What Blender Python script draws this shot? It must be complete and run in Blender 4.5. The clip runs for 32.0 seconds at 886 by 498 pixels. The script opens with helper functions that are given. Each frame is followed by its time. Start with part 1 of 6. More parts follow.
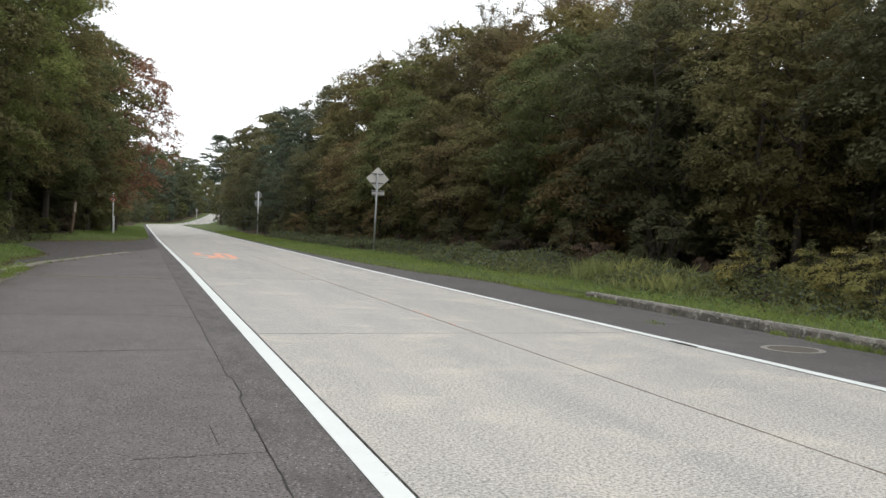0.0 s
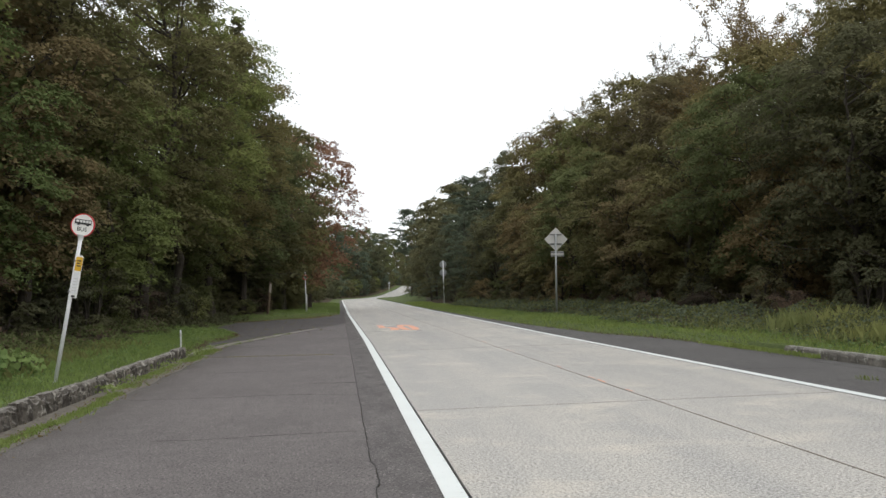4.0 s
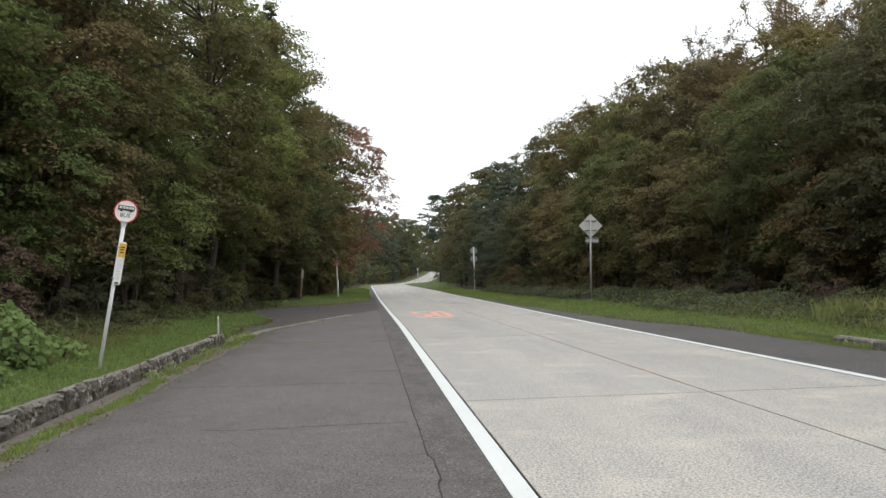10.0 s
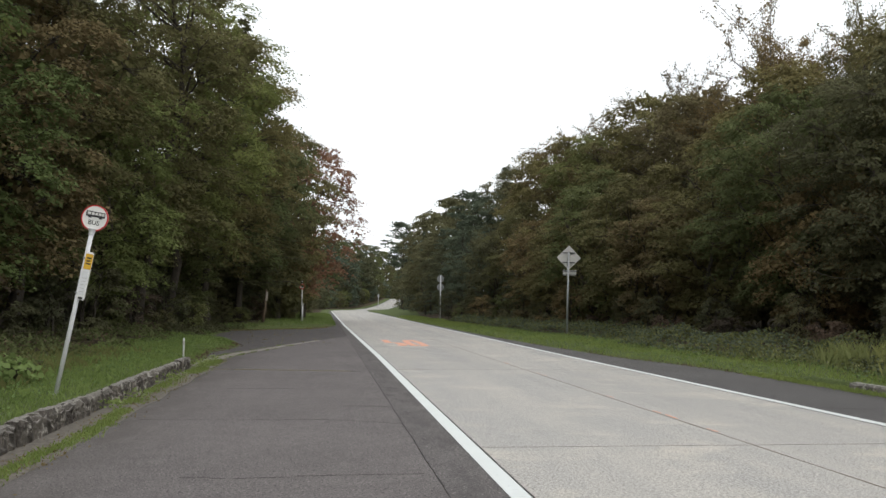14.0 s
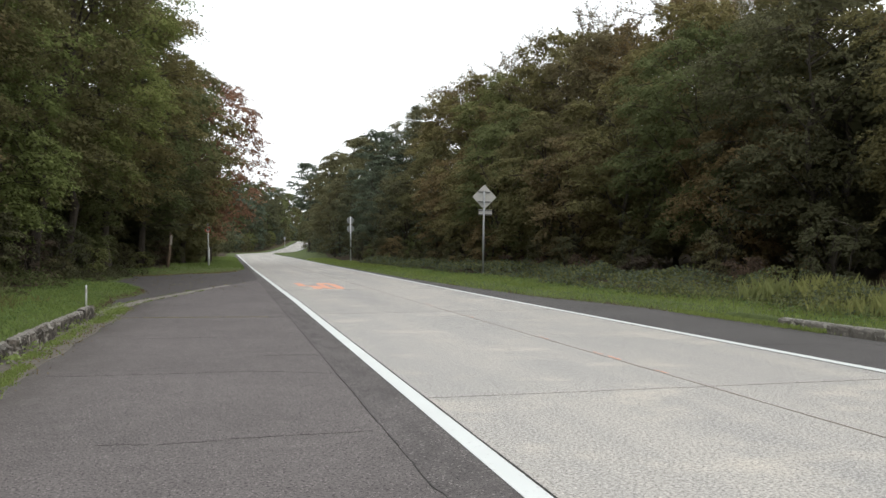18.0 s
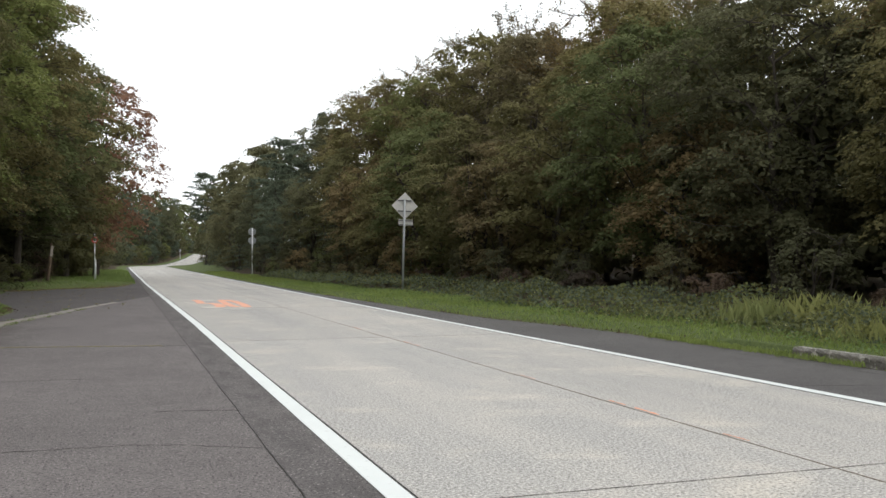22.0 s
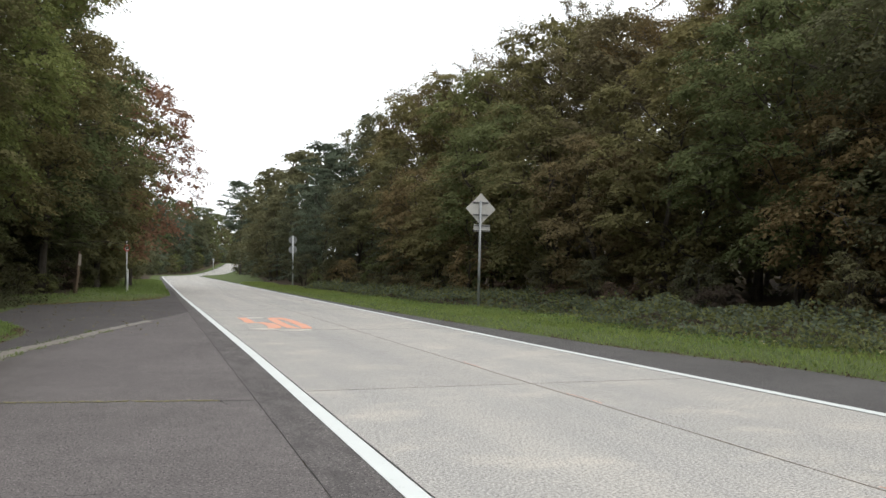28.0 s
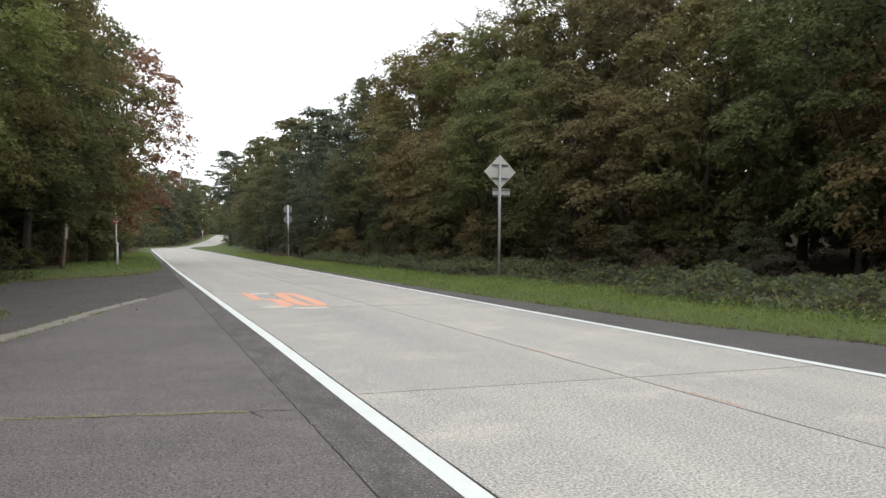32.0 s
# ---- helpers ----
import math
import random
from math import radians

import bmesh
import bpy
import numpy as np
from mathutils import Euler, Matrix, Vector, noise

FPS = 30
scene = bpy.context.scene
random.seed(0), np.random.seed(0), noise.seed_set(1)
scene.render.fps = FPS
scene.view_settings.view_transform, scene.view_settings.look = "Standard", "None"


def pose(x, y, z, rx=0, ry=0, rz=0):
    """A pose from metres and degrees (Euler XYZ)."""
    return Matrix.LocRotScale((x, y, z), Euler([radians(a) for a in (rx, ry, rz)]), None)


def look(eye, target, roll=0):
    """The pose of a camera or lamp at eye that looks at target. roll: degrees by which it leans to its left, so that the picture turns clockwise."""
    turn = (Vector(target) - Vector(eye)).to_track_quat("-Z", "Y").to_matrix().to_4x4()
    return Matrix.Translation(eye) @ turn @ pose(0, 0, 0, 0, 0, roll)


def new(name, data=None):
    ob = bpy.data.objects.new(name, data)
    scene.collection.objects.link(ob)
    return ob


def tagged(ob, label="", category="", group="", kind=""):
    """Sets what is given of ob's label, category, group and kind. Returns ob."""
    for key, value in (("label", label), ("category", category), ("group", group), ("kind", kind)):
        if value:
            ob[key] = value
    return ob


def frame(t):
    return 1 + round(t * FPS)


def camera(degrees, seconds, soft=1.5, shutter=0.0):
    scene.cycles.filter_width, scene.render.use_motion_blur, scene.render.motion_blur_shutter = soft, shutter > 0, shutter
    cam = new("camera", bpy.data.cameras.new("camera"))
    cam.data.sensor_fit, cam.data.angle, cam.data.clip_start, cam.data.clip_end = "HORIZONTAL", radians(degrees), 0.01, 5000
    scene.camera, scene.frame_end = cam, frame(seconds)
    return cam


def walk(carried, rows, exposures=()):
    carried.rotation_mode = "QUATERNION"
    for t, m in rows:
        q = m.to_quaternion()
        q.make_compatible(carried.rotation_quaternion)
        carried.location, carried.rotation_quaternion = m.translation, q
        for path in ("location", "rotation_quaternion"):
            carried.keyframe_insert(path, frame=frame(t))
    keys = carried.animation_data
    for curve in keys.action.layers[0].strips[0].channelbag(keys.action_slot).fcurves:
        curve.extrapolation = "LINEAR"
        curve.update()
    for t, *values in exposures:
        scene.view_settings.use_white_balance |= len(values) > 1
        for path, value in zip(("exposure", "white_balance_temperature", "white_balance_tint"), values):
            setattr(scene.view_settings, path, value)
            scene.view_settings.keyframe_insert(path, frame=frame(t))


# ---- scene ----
cam = camera(51.5, 32.0, 1.5)
PATH = [
    (0, (-1.292, -10.82, 1.304), (-0.667, -8.921, 1.259), 2.0),
    (0.5, (-1.215, -10.687, 1.303), (-0.678, -8.76, 1.294), 1.9),
    (1, (-1.1, -10.538, 1.313), (-0.664, -8.587, 1.353), 1.8),
    (1.5, (-1.033, -10.408, 1.313), (-0.611, -8.455, 1.397), 1.7),
    (2, (-0.982, -10.297, 1.328), (-0.592, -8.339, 1.45), 1.3),
    (2.5, (-0.929, -10.237, 1.327), (-0.557, -8.276, 1.463), 1.2),
    (3, (-0.843, -10.2, 1.33), (-0.58, -8.223, 1.487), 0.9),
    (3.5, (-0.785, -10.182, 1.323), (-0.62, -8.193, 1.441), -0.3),
    (4, (-0.778, -10.188, 1.311), (-0.553, -8.203, 1.402), -1.7),
    (4.5, (-0.787, -10.168, 1.324), (-0.545, -8.183, 1.39), -1.8),
    (6.5, (-0.782, -10.173, 1.319), (-0.507, -8.193, 1.385), -1.0),
    (7, (-0.78, -10.168, 1.318), (-0.511, -8.187, 1.391), -1.0),
    (7.5, (-0.777, -10.172, 1.319), (-0.501, -8.193, 1.4), -1.4),
    (8, (-0.784, -10.167, 1.322), (-0.52, -8.187, 1.41), -1.3),
    (8.5, (-0.775, -10.172, 1.317), (-0.503, -8.193, 1.409), -1.1),
    (9, (-0.778, -10.15, 1.307), (-0.533, -8.167, 1.383), -1.2),
    (9.5, (-0.841, -10.098, 1.323), (-0.667, -8.107, 1.384), -1.5),
    (10, (-0.993, -9.961, 1.344), (-0.829, -7.969, 1.406), -1.5),
    (10.5, (-1.081, -9.807, 1.342), (-0.941, -7.813, 1.41), -0.4),
    (11, (-1.078, -9.649, 1.333), (-0.952, -7.654, 1.408), 0.2),
    (11.5, (-1.114, -9.512, 1.334), (-1.006, -7.517, 1.411), 0.4),
    (12, (-1.248, -9.374, 1.346), (-1.111, -7.382, 1.471), 0.1),
    (12.5, (-1.313, -9.213, 1.342), (-1.151, -7.225, 1.481), -0.1),
    (13, (-1.314, -9.018, 1.331), (-1.123, -7.034, 1.5), 0.8),
    (13.5, (-1.35, -8.866, 1.33), (-1.128, -6.884, 1.478), 0.9),
    (14, (-1.458, -8.701, 1.34), (-1.208, -6.72, 1.463), 0.6),
    (14.5, (-1.509, -8.586, 1.338), (-1.255, -6.603, 1.404), 0.8),
    (16.5, (-1.507, -8.322, 1.345), (-1.225, -6.345, 1.448), -1.9),
    (17, (-1.528, -8.291, 1.337), (-1.231, -6.315, 1.423), -1.3),
    (17.5, (-1.572, -8.173, 1.325), (-1.293, -6.192, 1.349), -0.1),
    (18, (-1.659, -7.908, 1.328), (-1.208, -5.959, 1.324), -0.2),
    (18.5, (-1.647, -7.58, 1.311), (-1.122, -5.65, 1.302), 0.2),
    (19, (-1.673, -7.196, 1.304), (-1.067, -5.29, 1.281), 0.9),
    (19.5, (-1.666, -6.78, 1.307), (-1.034, -4.882, 1.272), 0.4),
    (20, (-1.629, -6.37, 1.315), (-0.981, -4.479, 1.275), 0.2),
    (20.5, (-1.625, -5.952, 1.323), (-0.906, -4.086, 1.323), 0.0),
    (21, (-1.601, -5.543, 1.334), (-1.023, -3.628, 1.353), -0.8),
    (21.5, (-1.583, -5.124, 1.323), (-0.954, -3.225, 1.358), 0.0),
    (22, (-1.532, -4.701, 1.309), (-0.873, -2.813, 1.335), 0.1),
    (22.5, (-1.515, -4.264, 1.313), (-0.889, -2.364, 1.299), 0.7),
    (23, (-1.523, -3.829, 1.328), (-0.89, -1.931, 1.322), 0.6),
    (23.5, (-1.505, -3.39, 1.322), (-0.998, -1.456, 1.301), 0.2),
    (24, (-1.538, -2.97, 1.322), (-0.984, -1.048, 1.332), 0.2),
    (24.5, (-1.53, -2.588, 1.306), (-0.993, -0.662, 1.324), 0.3),
    (25, (-1.532, -2.191, 1.327), (-0.9, -0.294, 1.318), 1.0),
    (25.5, (-1.534, -1.803, 1.311), (-0.803, 0.058, 1.321), 0.6),
    (27.5, (-1.532, -0.136, 1.345), (-0.835, 1.738, 1.373), 1.1),
    (28, (-1.584, 0.257, 1.348), (-0.987, 2.165, 1.396), 0.3),
    (28.5, (-1.638, 0.628, 1.365), (-1.119, 2.558, 1.448), -0.1),
    (29, (-1.694, 0.973, 1.371), (-1.132, 2.888, 1.49), -0.6),
    (29.5, (-1.68, 1.219, 1.362), (-1.122, 3.137, 1.464), -1.1),
    (30, (-1.708, 1.479, 1.371), (-1.031, 3.36, 1.426), -1.5),
    (30.5, (-1.773, 1.757, 1.378), (-1.188, 3.67, 1.39), -1.7),
    (31, (-1.742, 2.017, 1.378), (-1.3635, 3.982, 1.371), -1.2),
    (31.5, (-1.747, 2.303, 1.361), (-1.221, 4.233, 1.352), -0.2),
    (32, (-1.738, 2.595, 1.359), (-1.118, 4.496, 1.338), -0.5),
]
EXPOSURES = [(0, 0.0), (1, 0.0), (2, -0.08), (3, -0.22), (4, -0.12), (7, -0.05), (10, 0.0), (12, 0.0), (13, -0.14), (14, -0.18), (17, -0.06), (19, 0.02), (23, 0.03), (25, 0.07), (28, 0.08), (29, -0.08), (30, 0.0), (31, 0.15), (32, 0.14)]
walk(cam, [(t, look(eye, target, roll)) for t, eye, target, roll in PATH], EXPOSURES)

# ---- world, sun, exposure ----
scene.view_settings.exposure = 0.0
world = bpy.data.worlds.new("overcast_sky")
scene.world = world
world.use_nodes = True
wn = world.node_tree.nodes
wl = world.node_tree.links
wn.clear()
w_out = wn.new("ShaderNodeOutputWorld")
w_bg = wn.new("ShaderNodeBackground")
w_sky = wn.new("ShaderNodeTexSky")
w_sky.sky_type = "NISHITA"
w_sky.sun_disc = False
w_sky.sun_elevation = radians(52)
w_sky.sun_rotation = radians(150)
w_sky.dust_density = 4.0
w_mix = wn.new("ShaderNodeMix")
w_mix.data_type = "RGBA"
w_mix.inputs[0].default_value = 0.9
w_mix.inputs[7].default_value = (11.6, 11.9, 12.2, 1)   # the white cloud sheet
wl.new(w_sky.outputs[0], w_mix.inputs[6])
wl.new(w_mix.outputs[2], w_bg.inputs[0])
w_bg.inputs[1].default_value = 0.129
wl.new(w_bg.outputs[0], w_out.inputs[0])

sun_data = bpy.data.lights.new("sun", "SUN")
sun_data.energy = 0.9
sun_data.angle = radians(35)
sun_data.color = (1.0, 0.965, 0.91)
sun = new("sun", sun_data)
sun.matrix_world = look((20, -35, 50), (0, 0, 0))


# ---- materials ----
def mat_base(name, rough=0.8, spec=0.3):
    m = bpy.data.materials.new(name)
    m.use_nodes = True
    nt = m.node_tree
    b = nt.nodes["Principled BSDF"]
    b.inputs["Roughness"].default_value = rough
    b.inputs["Specular IOR Level"].default_value = spec
    return m, nt, b


def coords(nt, scale=(1, 1, 1), src="Object"):
    tc = nt.nodes.new("ShaderNodeTexCoord")
    mp = nt.nodes.new("ShaderNodeMapping")
    mp.inputs["Scale"].default_value = scale
    nt.links.new(tc.outputs[src], mp.inputs[0])
    return mp.outputs[0]


def world_coords(nt, scale=(1, 1, 1)):
    g = nt.nodes.new("ShaderNodeNewGeometry")
    mp = nt.nodes.new("ShaderNodeMapping")
    mp.inputs["Scale"].default_value = scale
    nt.links.new(g.outputs["Position"], mp.inputs[0])
    return mp.outputs[0]


def fbm(nt, vec, scale, detail=4, rough=0.55):
    n = nt.nodes.new("ShaderNodeTexNoise")
    n.inputs["Scale"].default_value = scale
    n.inputs["Detail"].default_value = detail
    n.inputs["Roughness"].default_value = rough
    nt.links.new(vec, n.inputs["Vector"])
    return n.outputs["Fac"]


def ramp(nt, fac, stops):
    r = nt.nodes.new("ShaderNodeValToRGB")
    els = r.color_ramp.elements
    while len(els) < len(stops):
        els.new(0.5)
    for e, (p, c) in zip(els, stops):
        e.position = p
        e.color = c if len(c) == 4 else (*c, 1)
    nt.links.new(fac, r.inputs[0])
    return r.outputs[0]


def mix(nt, fac, a, b, mode="MIX"):
    n = nt.nodes.new("ShaderNodeMix")
    n.data_type = "RGBA"
    n.blend_type = mode
    for sock, v in ((n.inputs[0], fac), (n.inputs[6], a), (n.inputs[7], b)):
        if isinstance(v, (int, float)):
            sock.default_value = v
        elif isinstance(v, tuple):
            sock.default_value = v if len(v) == 4 else (*v, 1)
        else:
            nt.links.new(v, sock)
    return n.outputs[2]


def bump(nt, b, height, strength=0.3, dist=0.01):
    n = nt.nodes.new("ShaderNodeBump")
    n.inputs["Strength"].default_value = strength
    n.inputs["Distance"].default_value = dist
    nt.links.new(height, n.inputs["Height"])
    nt.links.new(n.outputs[0], b.inputs["Normal"])


G3 = lambda v: (v, v, v)


def concrete_mat():
    m, nt, b = mat_base("road_concrete", 0.85, 0.25)
    p = world_coords(nt)
    patch = fbm(nt, world_coords(nt, (0.75, 0.9, 1)), 1.0, 5, 0.6)
    broad = fbm(nt, world_coords(nt, (1.25, 0.035, 1)), 1.0, 2)
    cloud = fbm(nt, world_coords(nt, (0.5, 0.22, 1)), 0.9, 4)
    fine = fbm(nt, p, 46, 3, 0.85)
    mid = fbm(nt, p, 15, 5, 0.75)
    pit = nt.nodes.new("ShaderNodeTexVoronoi")
    pit.inputs["Scale"].default_value = 33
    nt.links.new(world_coords(nt, (1, 0.8, 1)), pit.inputs["Vector"])
    c = ramp(nt, broad, [(0.36, (0.362, 0.350, 0.332)), (0.64, (0.448, 0.424, 0.386))])
    c = mix(nt, ramp(nt, cloud, [(0.35, G3(0.5)), (0.5, G3(0))]), c, (0.320, 0.318, 0.306))
    c = mix(nt, ramp(nt, patch, [(0.53, G3(0)), (0.69, G3(0.68))]), c, (0.59, 0.54, 0.46))
    c = mix(nt, ramp(nt, mid, [(0.54, G3(0)), (0.70, G3(0.5))]), c, (0.26, 0.255, 0.24))
    c = mix(nt, ramp(nt, fine, [(0.38, G3(0.95)), (0.48, G3(0))]), c, (0.15, 0.145, 0.135))
    c = mix(nt, ramp(nt, fine, [(0.53, G3(0)), (0.63, G3(0.85))]), c, (0.72, 0.695, 0.64))
    pitted = mix(nt, 1.0, ramp(nt, pit.outputs["Distance"], [(0.14, G3(0.9)), (0.26, G3(0))]), ramp(nt, mid, [(0.42, G3(0.1)), (0.6, G3(1))]), "MULTIPLY")
    c = mix(nt, pitted, c, (0.15, 0.145, 0.135))
    info = nt.nodes.new("ShaderNodeObjectInfo")
    c = mix(nt, 1.0, c, ramp(nt, info.outputs["Random"], [(0, G3(0.94)), (1, G3(1.0))]), "MULTIPLY")
    nt.links.new(c, b.inputs["Base Color"])
    bump(nt, b, fine, 0.4, 0.006)
    return m


def asphalt_mat(name, lo, hi, tint=(1, 1, 1), grit=0.75, silt=False, stone=40, tar=0.0):
    m, nt, b = mat_base(name, 0.88, 0.25)
    p = world_coords(nt)
    broad = fbm(nt, p, 0.5, 6, 0.62)
    fine = fbm(nt, p, 44, 3, 0.85)
    mid = fbm(nt, p, 4, 6, 0.7)
    vor = nt.nodes.new("ShaderNodeTexVoronoi")
    vor.inputs["Scale"].default_value = stone
    nt.links.new(p, vor.inputs["Vector"])
    c = ramp(nt, broad, [(0.3, tuple(lo * t for t in tint)), (0.72, tuple(hi * t for t in tint))])
    c = mix(nt, ramp(nt, mid, [(0.3, G3(0.35)), (0.5, G3(0))]), c, tuple(lo * 0.7 * t for t in tint))
    c = mix(nt, ramp(nt, mid, [(0.55, G3(0)), (0.8, G3(0.3))]), c, tuple(hi * 1.35 * t for t in (1.06, 1.0, 0.9)))
    c = mix(nt, ramp(nt, fine, [(0.38, G3(0.95)), (0.49, G3(0))]), c, (0.020, 0.019, 0.019))
    c = mix(nt, ramp(nt, vor.outputs["Distance"], [(0.10, G3(grit)), (0.26, G3(0))]), c, tuple(min(0.5, hi * 2.3 * t) for t in tint))
    if tar:
        ooze = fbm(nt, world_coords(nt, (1.6, 0.6, 1)), 2.2, 7, 0.72)
        c = mix(nt, ramp(nt, ooze, [(0.46, G3(0)), (0.62, G3(tar))]), c, (0.045, 0.042, 0.040))
    if silt:
        sep = nt.nodes.new("ShaderNodeSeparateXYZ")
        nt.links.new(world_coords(nt, (-0.25, 1, 1)), sep.inputs[0])
        smear = fbm(nt, world_coords(nt, (1.6, 0.5, 1)), 1.1, 5, 0.65)
        edge = mix(nt, 1.0, ramp(nt, sep.outputs[0], [(0.70, G3(0)), (0.93, G3(1))]), ramp(nt, smear, [(0.34, G3(0.15)), (0.62, G3(1))]), "MULTIPLY")
        c = mix(nt, mix(nt, 1.0, edge, (0.62, 0.62, 0.62), "MULTIPLY"), c, (0.055, 0.048, 0.04))
    nt.links.new(c, b.inputs["Base Color"])
    bump(nt, b, fine, 0.6, 0.007)
    return m


def paint_mat(name, col, worn, wear=0.5):
    m, nt, b = mat_base(name, 0.6, 0.3)
    p = world_coords(nt)
    n = fbm(nt, p, 14, 6, 0.7)
    n2 = fbm(nt, p, 1.7, 3)
    c = mix(nt, ramp(nt, n, [(wear, G3(0)), (wear + 0.12, G3(1))]), col, worn)
    c = mix(nt, ramp(nt, n2, [(0.35, G3(0.18)), (0.7, G3(0))]), c, worn)
    nt.links.new(c, b.inputs["Base Color"])
    bump(nt, b, n, 0.15, 0.004)
    return m


def plain_mat(name, col, rough=0.5, metal=0.0, grime=0.25, scale=18):
    m, nt, b = mat_base(name, rough, 0.4)
    p = coords(nt)
    n = fbm(nt, p, scale, 5, 0.65)
    dirt = tuple(v * 0.55 for v in col)
    c = mix(nt, ramp(nt, n, [(0.45, G3(0)), (0.75, G3(grime))]), col, dirt)
    nt.links.new(c, b.inputs["Base Color"])
    b.inputs["Metallic"].default_value = metal
    bump(nt, b, n, 0.08, 0.003)
    return m


def kerb_mat(name, face, cap, stain=0.68):
    """Old kerb: blackened streaks down the face, pale lichen patches, a paler mottled cap on upward faces."""
    m, nt, b = mat_base(name, 0.92, 0.15)
    p = world_coords(nt)
    n1 = fbm(nt, p, 2.3, 6, 0.7)
    n2 = fbm(nt, p, 22, 6, 0.75)
    n3 = fbm(nt, world_coords(nt, (1, 1, 0.45)), 4.2, 8, 0.8)
    n4 = fbm(nt, p, 5.5, 5, 0.72)
    dim = tuple(v * 0.3 for v in face)
    c = ramp(nt, n1, [(0.34, tuple(v * 0.62 for v in face)), (0.5, face), (0.66, tuple(v * 1.55 for v in face))])
    c = mix(nt, ramp(nt, n3, [(0.46, G3(0)), (0.56, G3(stain))]), c, dim)
    c = mix(nt, ramp(nt, n2, [(0.52, G3(0)), (0.64, G3(0.55))]), c, dim)
    c = mix(nt, ramp(nt, n4, [(0.565, G3(0)), (0.62, G3(0.85))]), c, (0.52, 0.49, 0.43))
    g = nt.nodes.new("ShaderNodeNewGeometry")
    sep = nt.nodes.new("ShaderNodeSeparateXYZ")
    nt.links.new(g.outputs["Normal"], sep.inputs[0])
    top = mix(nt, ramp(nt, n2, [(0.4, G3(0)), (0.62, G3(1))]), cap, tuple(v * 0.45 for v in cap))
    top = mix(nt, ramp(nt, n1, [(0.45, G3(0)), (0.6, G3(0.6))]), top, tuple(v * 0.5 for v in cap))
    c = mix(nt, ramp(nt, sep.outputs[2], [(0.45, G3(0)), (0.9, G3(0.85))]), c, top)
    nt.links.new(c, b.inputs["Base Color"])
    bump(nt, b, n2, 1.0, 0.05)
    return m


def ground_mat():
    m, nt, b = mat_base("verge_soil_and_turf", 0.95, 0.1)
    p = world_coords(nt)
    n1 = fbm(nt, p, 0.8, 5)
    n2 = fbm(nt, p, 16, 5, 0.7)
    grass = ramp(nt, n2, [(0.3, (0.062, 0.082, 0.03)), (0.7, (0.125, 0.155, 0.058))])
    soil = ramp(nt, n2, [(0.3, (0.036, 0.028, 0.019)), (0.7, (0.10, 0.078, 0.052))])
    at = nt.nodes.new("ShaderNodeAttribute")
    at.attribute_name = "turf"
    fac = mix(nt, 0.35, at.outputs["Fac"], n1, "OVERLAY")
    c = mix(nt, ramp(nt, fac, [(0.35, G3(0)), (0.6, G3(1))]), soil, grass)
    nt.links.new(c, b.inputs["Base Color"])
    bump(nt, b, n2, 0.8, 0.03)
    return m


def leaf_mat(name, dark, mid, light, trans=0.38):
    """Leaves that vary one by one, with broad patches of tone through the crown."""
    m, nt, b = mat_base(name, 0.8, 0.08)
    g = nt.nodes.new("ShaderNodeNewGeometry")
    info = nt.nodes.new("ShaderNodeObjectInfo")
    p = world_coords(nt)
    n = fbm(nt, p, 0.5, 3)
    lo = tuple(0.35 * a + 0.65 * b for a, b in zip(dark, mid))
    hi = tuple(0.6 * a + 0.4 * b for a, b in zip(mid, light))
    c = ramp(nt, g.outputs["Random Per Island"], [(0, lo), (0.6, mid), (1, hi)])
    c2 = ramp(nt, n, [(0.35, lo), (0.65, light)])
    c = mix(nt, 0.6, c, c2)
    sprig = fbm(nt, p, 7.0, 5, 0.75)
    c = mix(nt, 0.55, c, ramp(nt, sprig, [(0.36, lo), (0.66, hi)]))
    bump(nt, b, sprig, 0.35, 0.1)
    c = mix(nt, 1.0, c, ramp(nt, info.outputs["Random"], [(0, (0.8, 0.84, 0.84)), (1, (1.2, 1.1, 1.0))]), "MULTIPLY")
    nt.links.new(c, b.inputs["Base Color"])
    tr = nt.nodes.new("ShaderNodeBsdfTranslucent")
    nt.links.new(c, tr.inputs[0])
    mx = nt.nodes.new("ShaderNodeMixShader")
    mx.inputs[0].default_value = trans
    nt.links.new(b.outputs[0], mx.inputs[1])
    nt.links.new(tr.outputs[0], mx.inputs[2])
    nt.links.new(mx.outputs[0], nt.nodes["Material Output"].inputs[0])
    return m


def bark_mat(name, lo, hi):
    m, nt, b = mat_base(name, 0.95, 0.1)
    n = fbm(nt, coords(nt, (6, 6, 1.2)), 2.5, 6, 0.7)
    nt.links.new(ramp(nt, n, [(0.3, lo), (0.7, hi)]), b.inputs["Base Color"])
    bump(nt, b, n, 0.8, 0.03)
    return m


M_CONC = concrete_mat()
M_ASPH = asphalt_mat("layby_asphalt", 0.122, 0.164, (1.08, 0.97, 0.94), silt=True)
M_ASPH_STRIP = asphalt_mat("patched_asphalt_strip", 0.108, 0.152, (1.07, 0.97, 0.94), 0.85, stone=30, tar=0.45)
M_ASPH_DARK = asphalt_mat("newer_asphalt_strip", 0.088, 0.125, (1.03, 0.97, 0.94), 0.35)
M_ASPH_SIDE = asphalt_mat("side_road_asphalt", 0.066, 0.098, (1.08, 0.97, 0.94))
M_CRACK = plain_mat("tar_and_dirt", (0.028, 0.026, 0.023), 0.9)
M_FILL = plain_mat("joint_sealant_and_grit", (0.11, 0.10, 0.088), 0.9, 0, 0.5, 30)
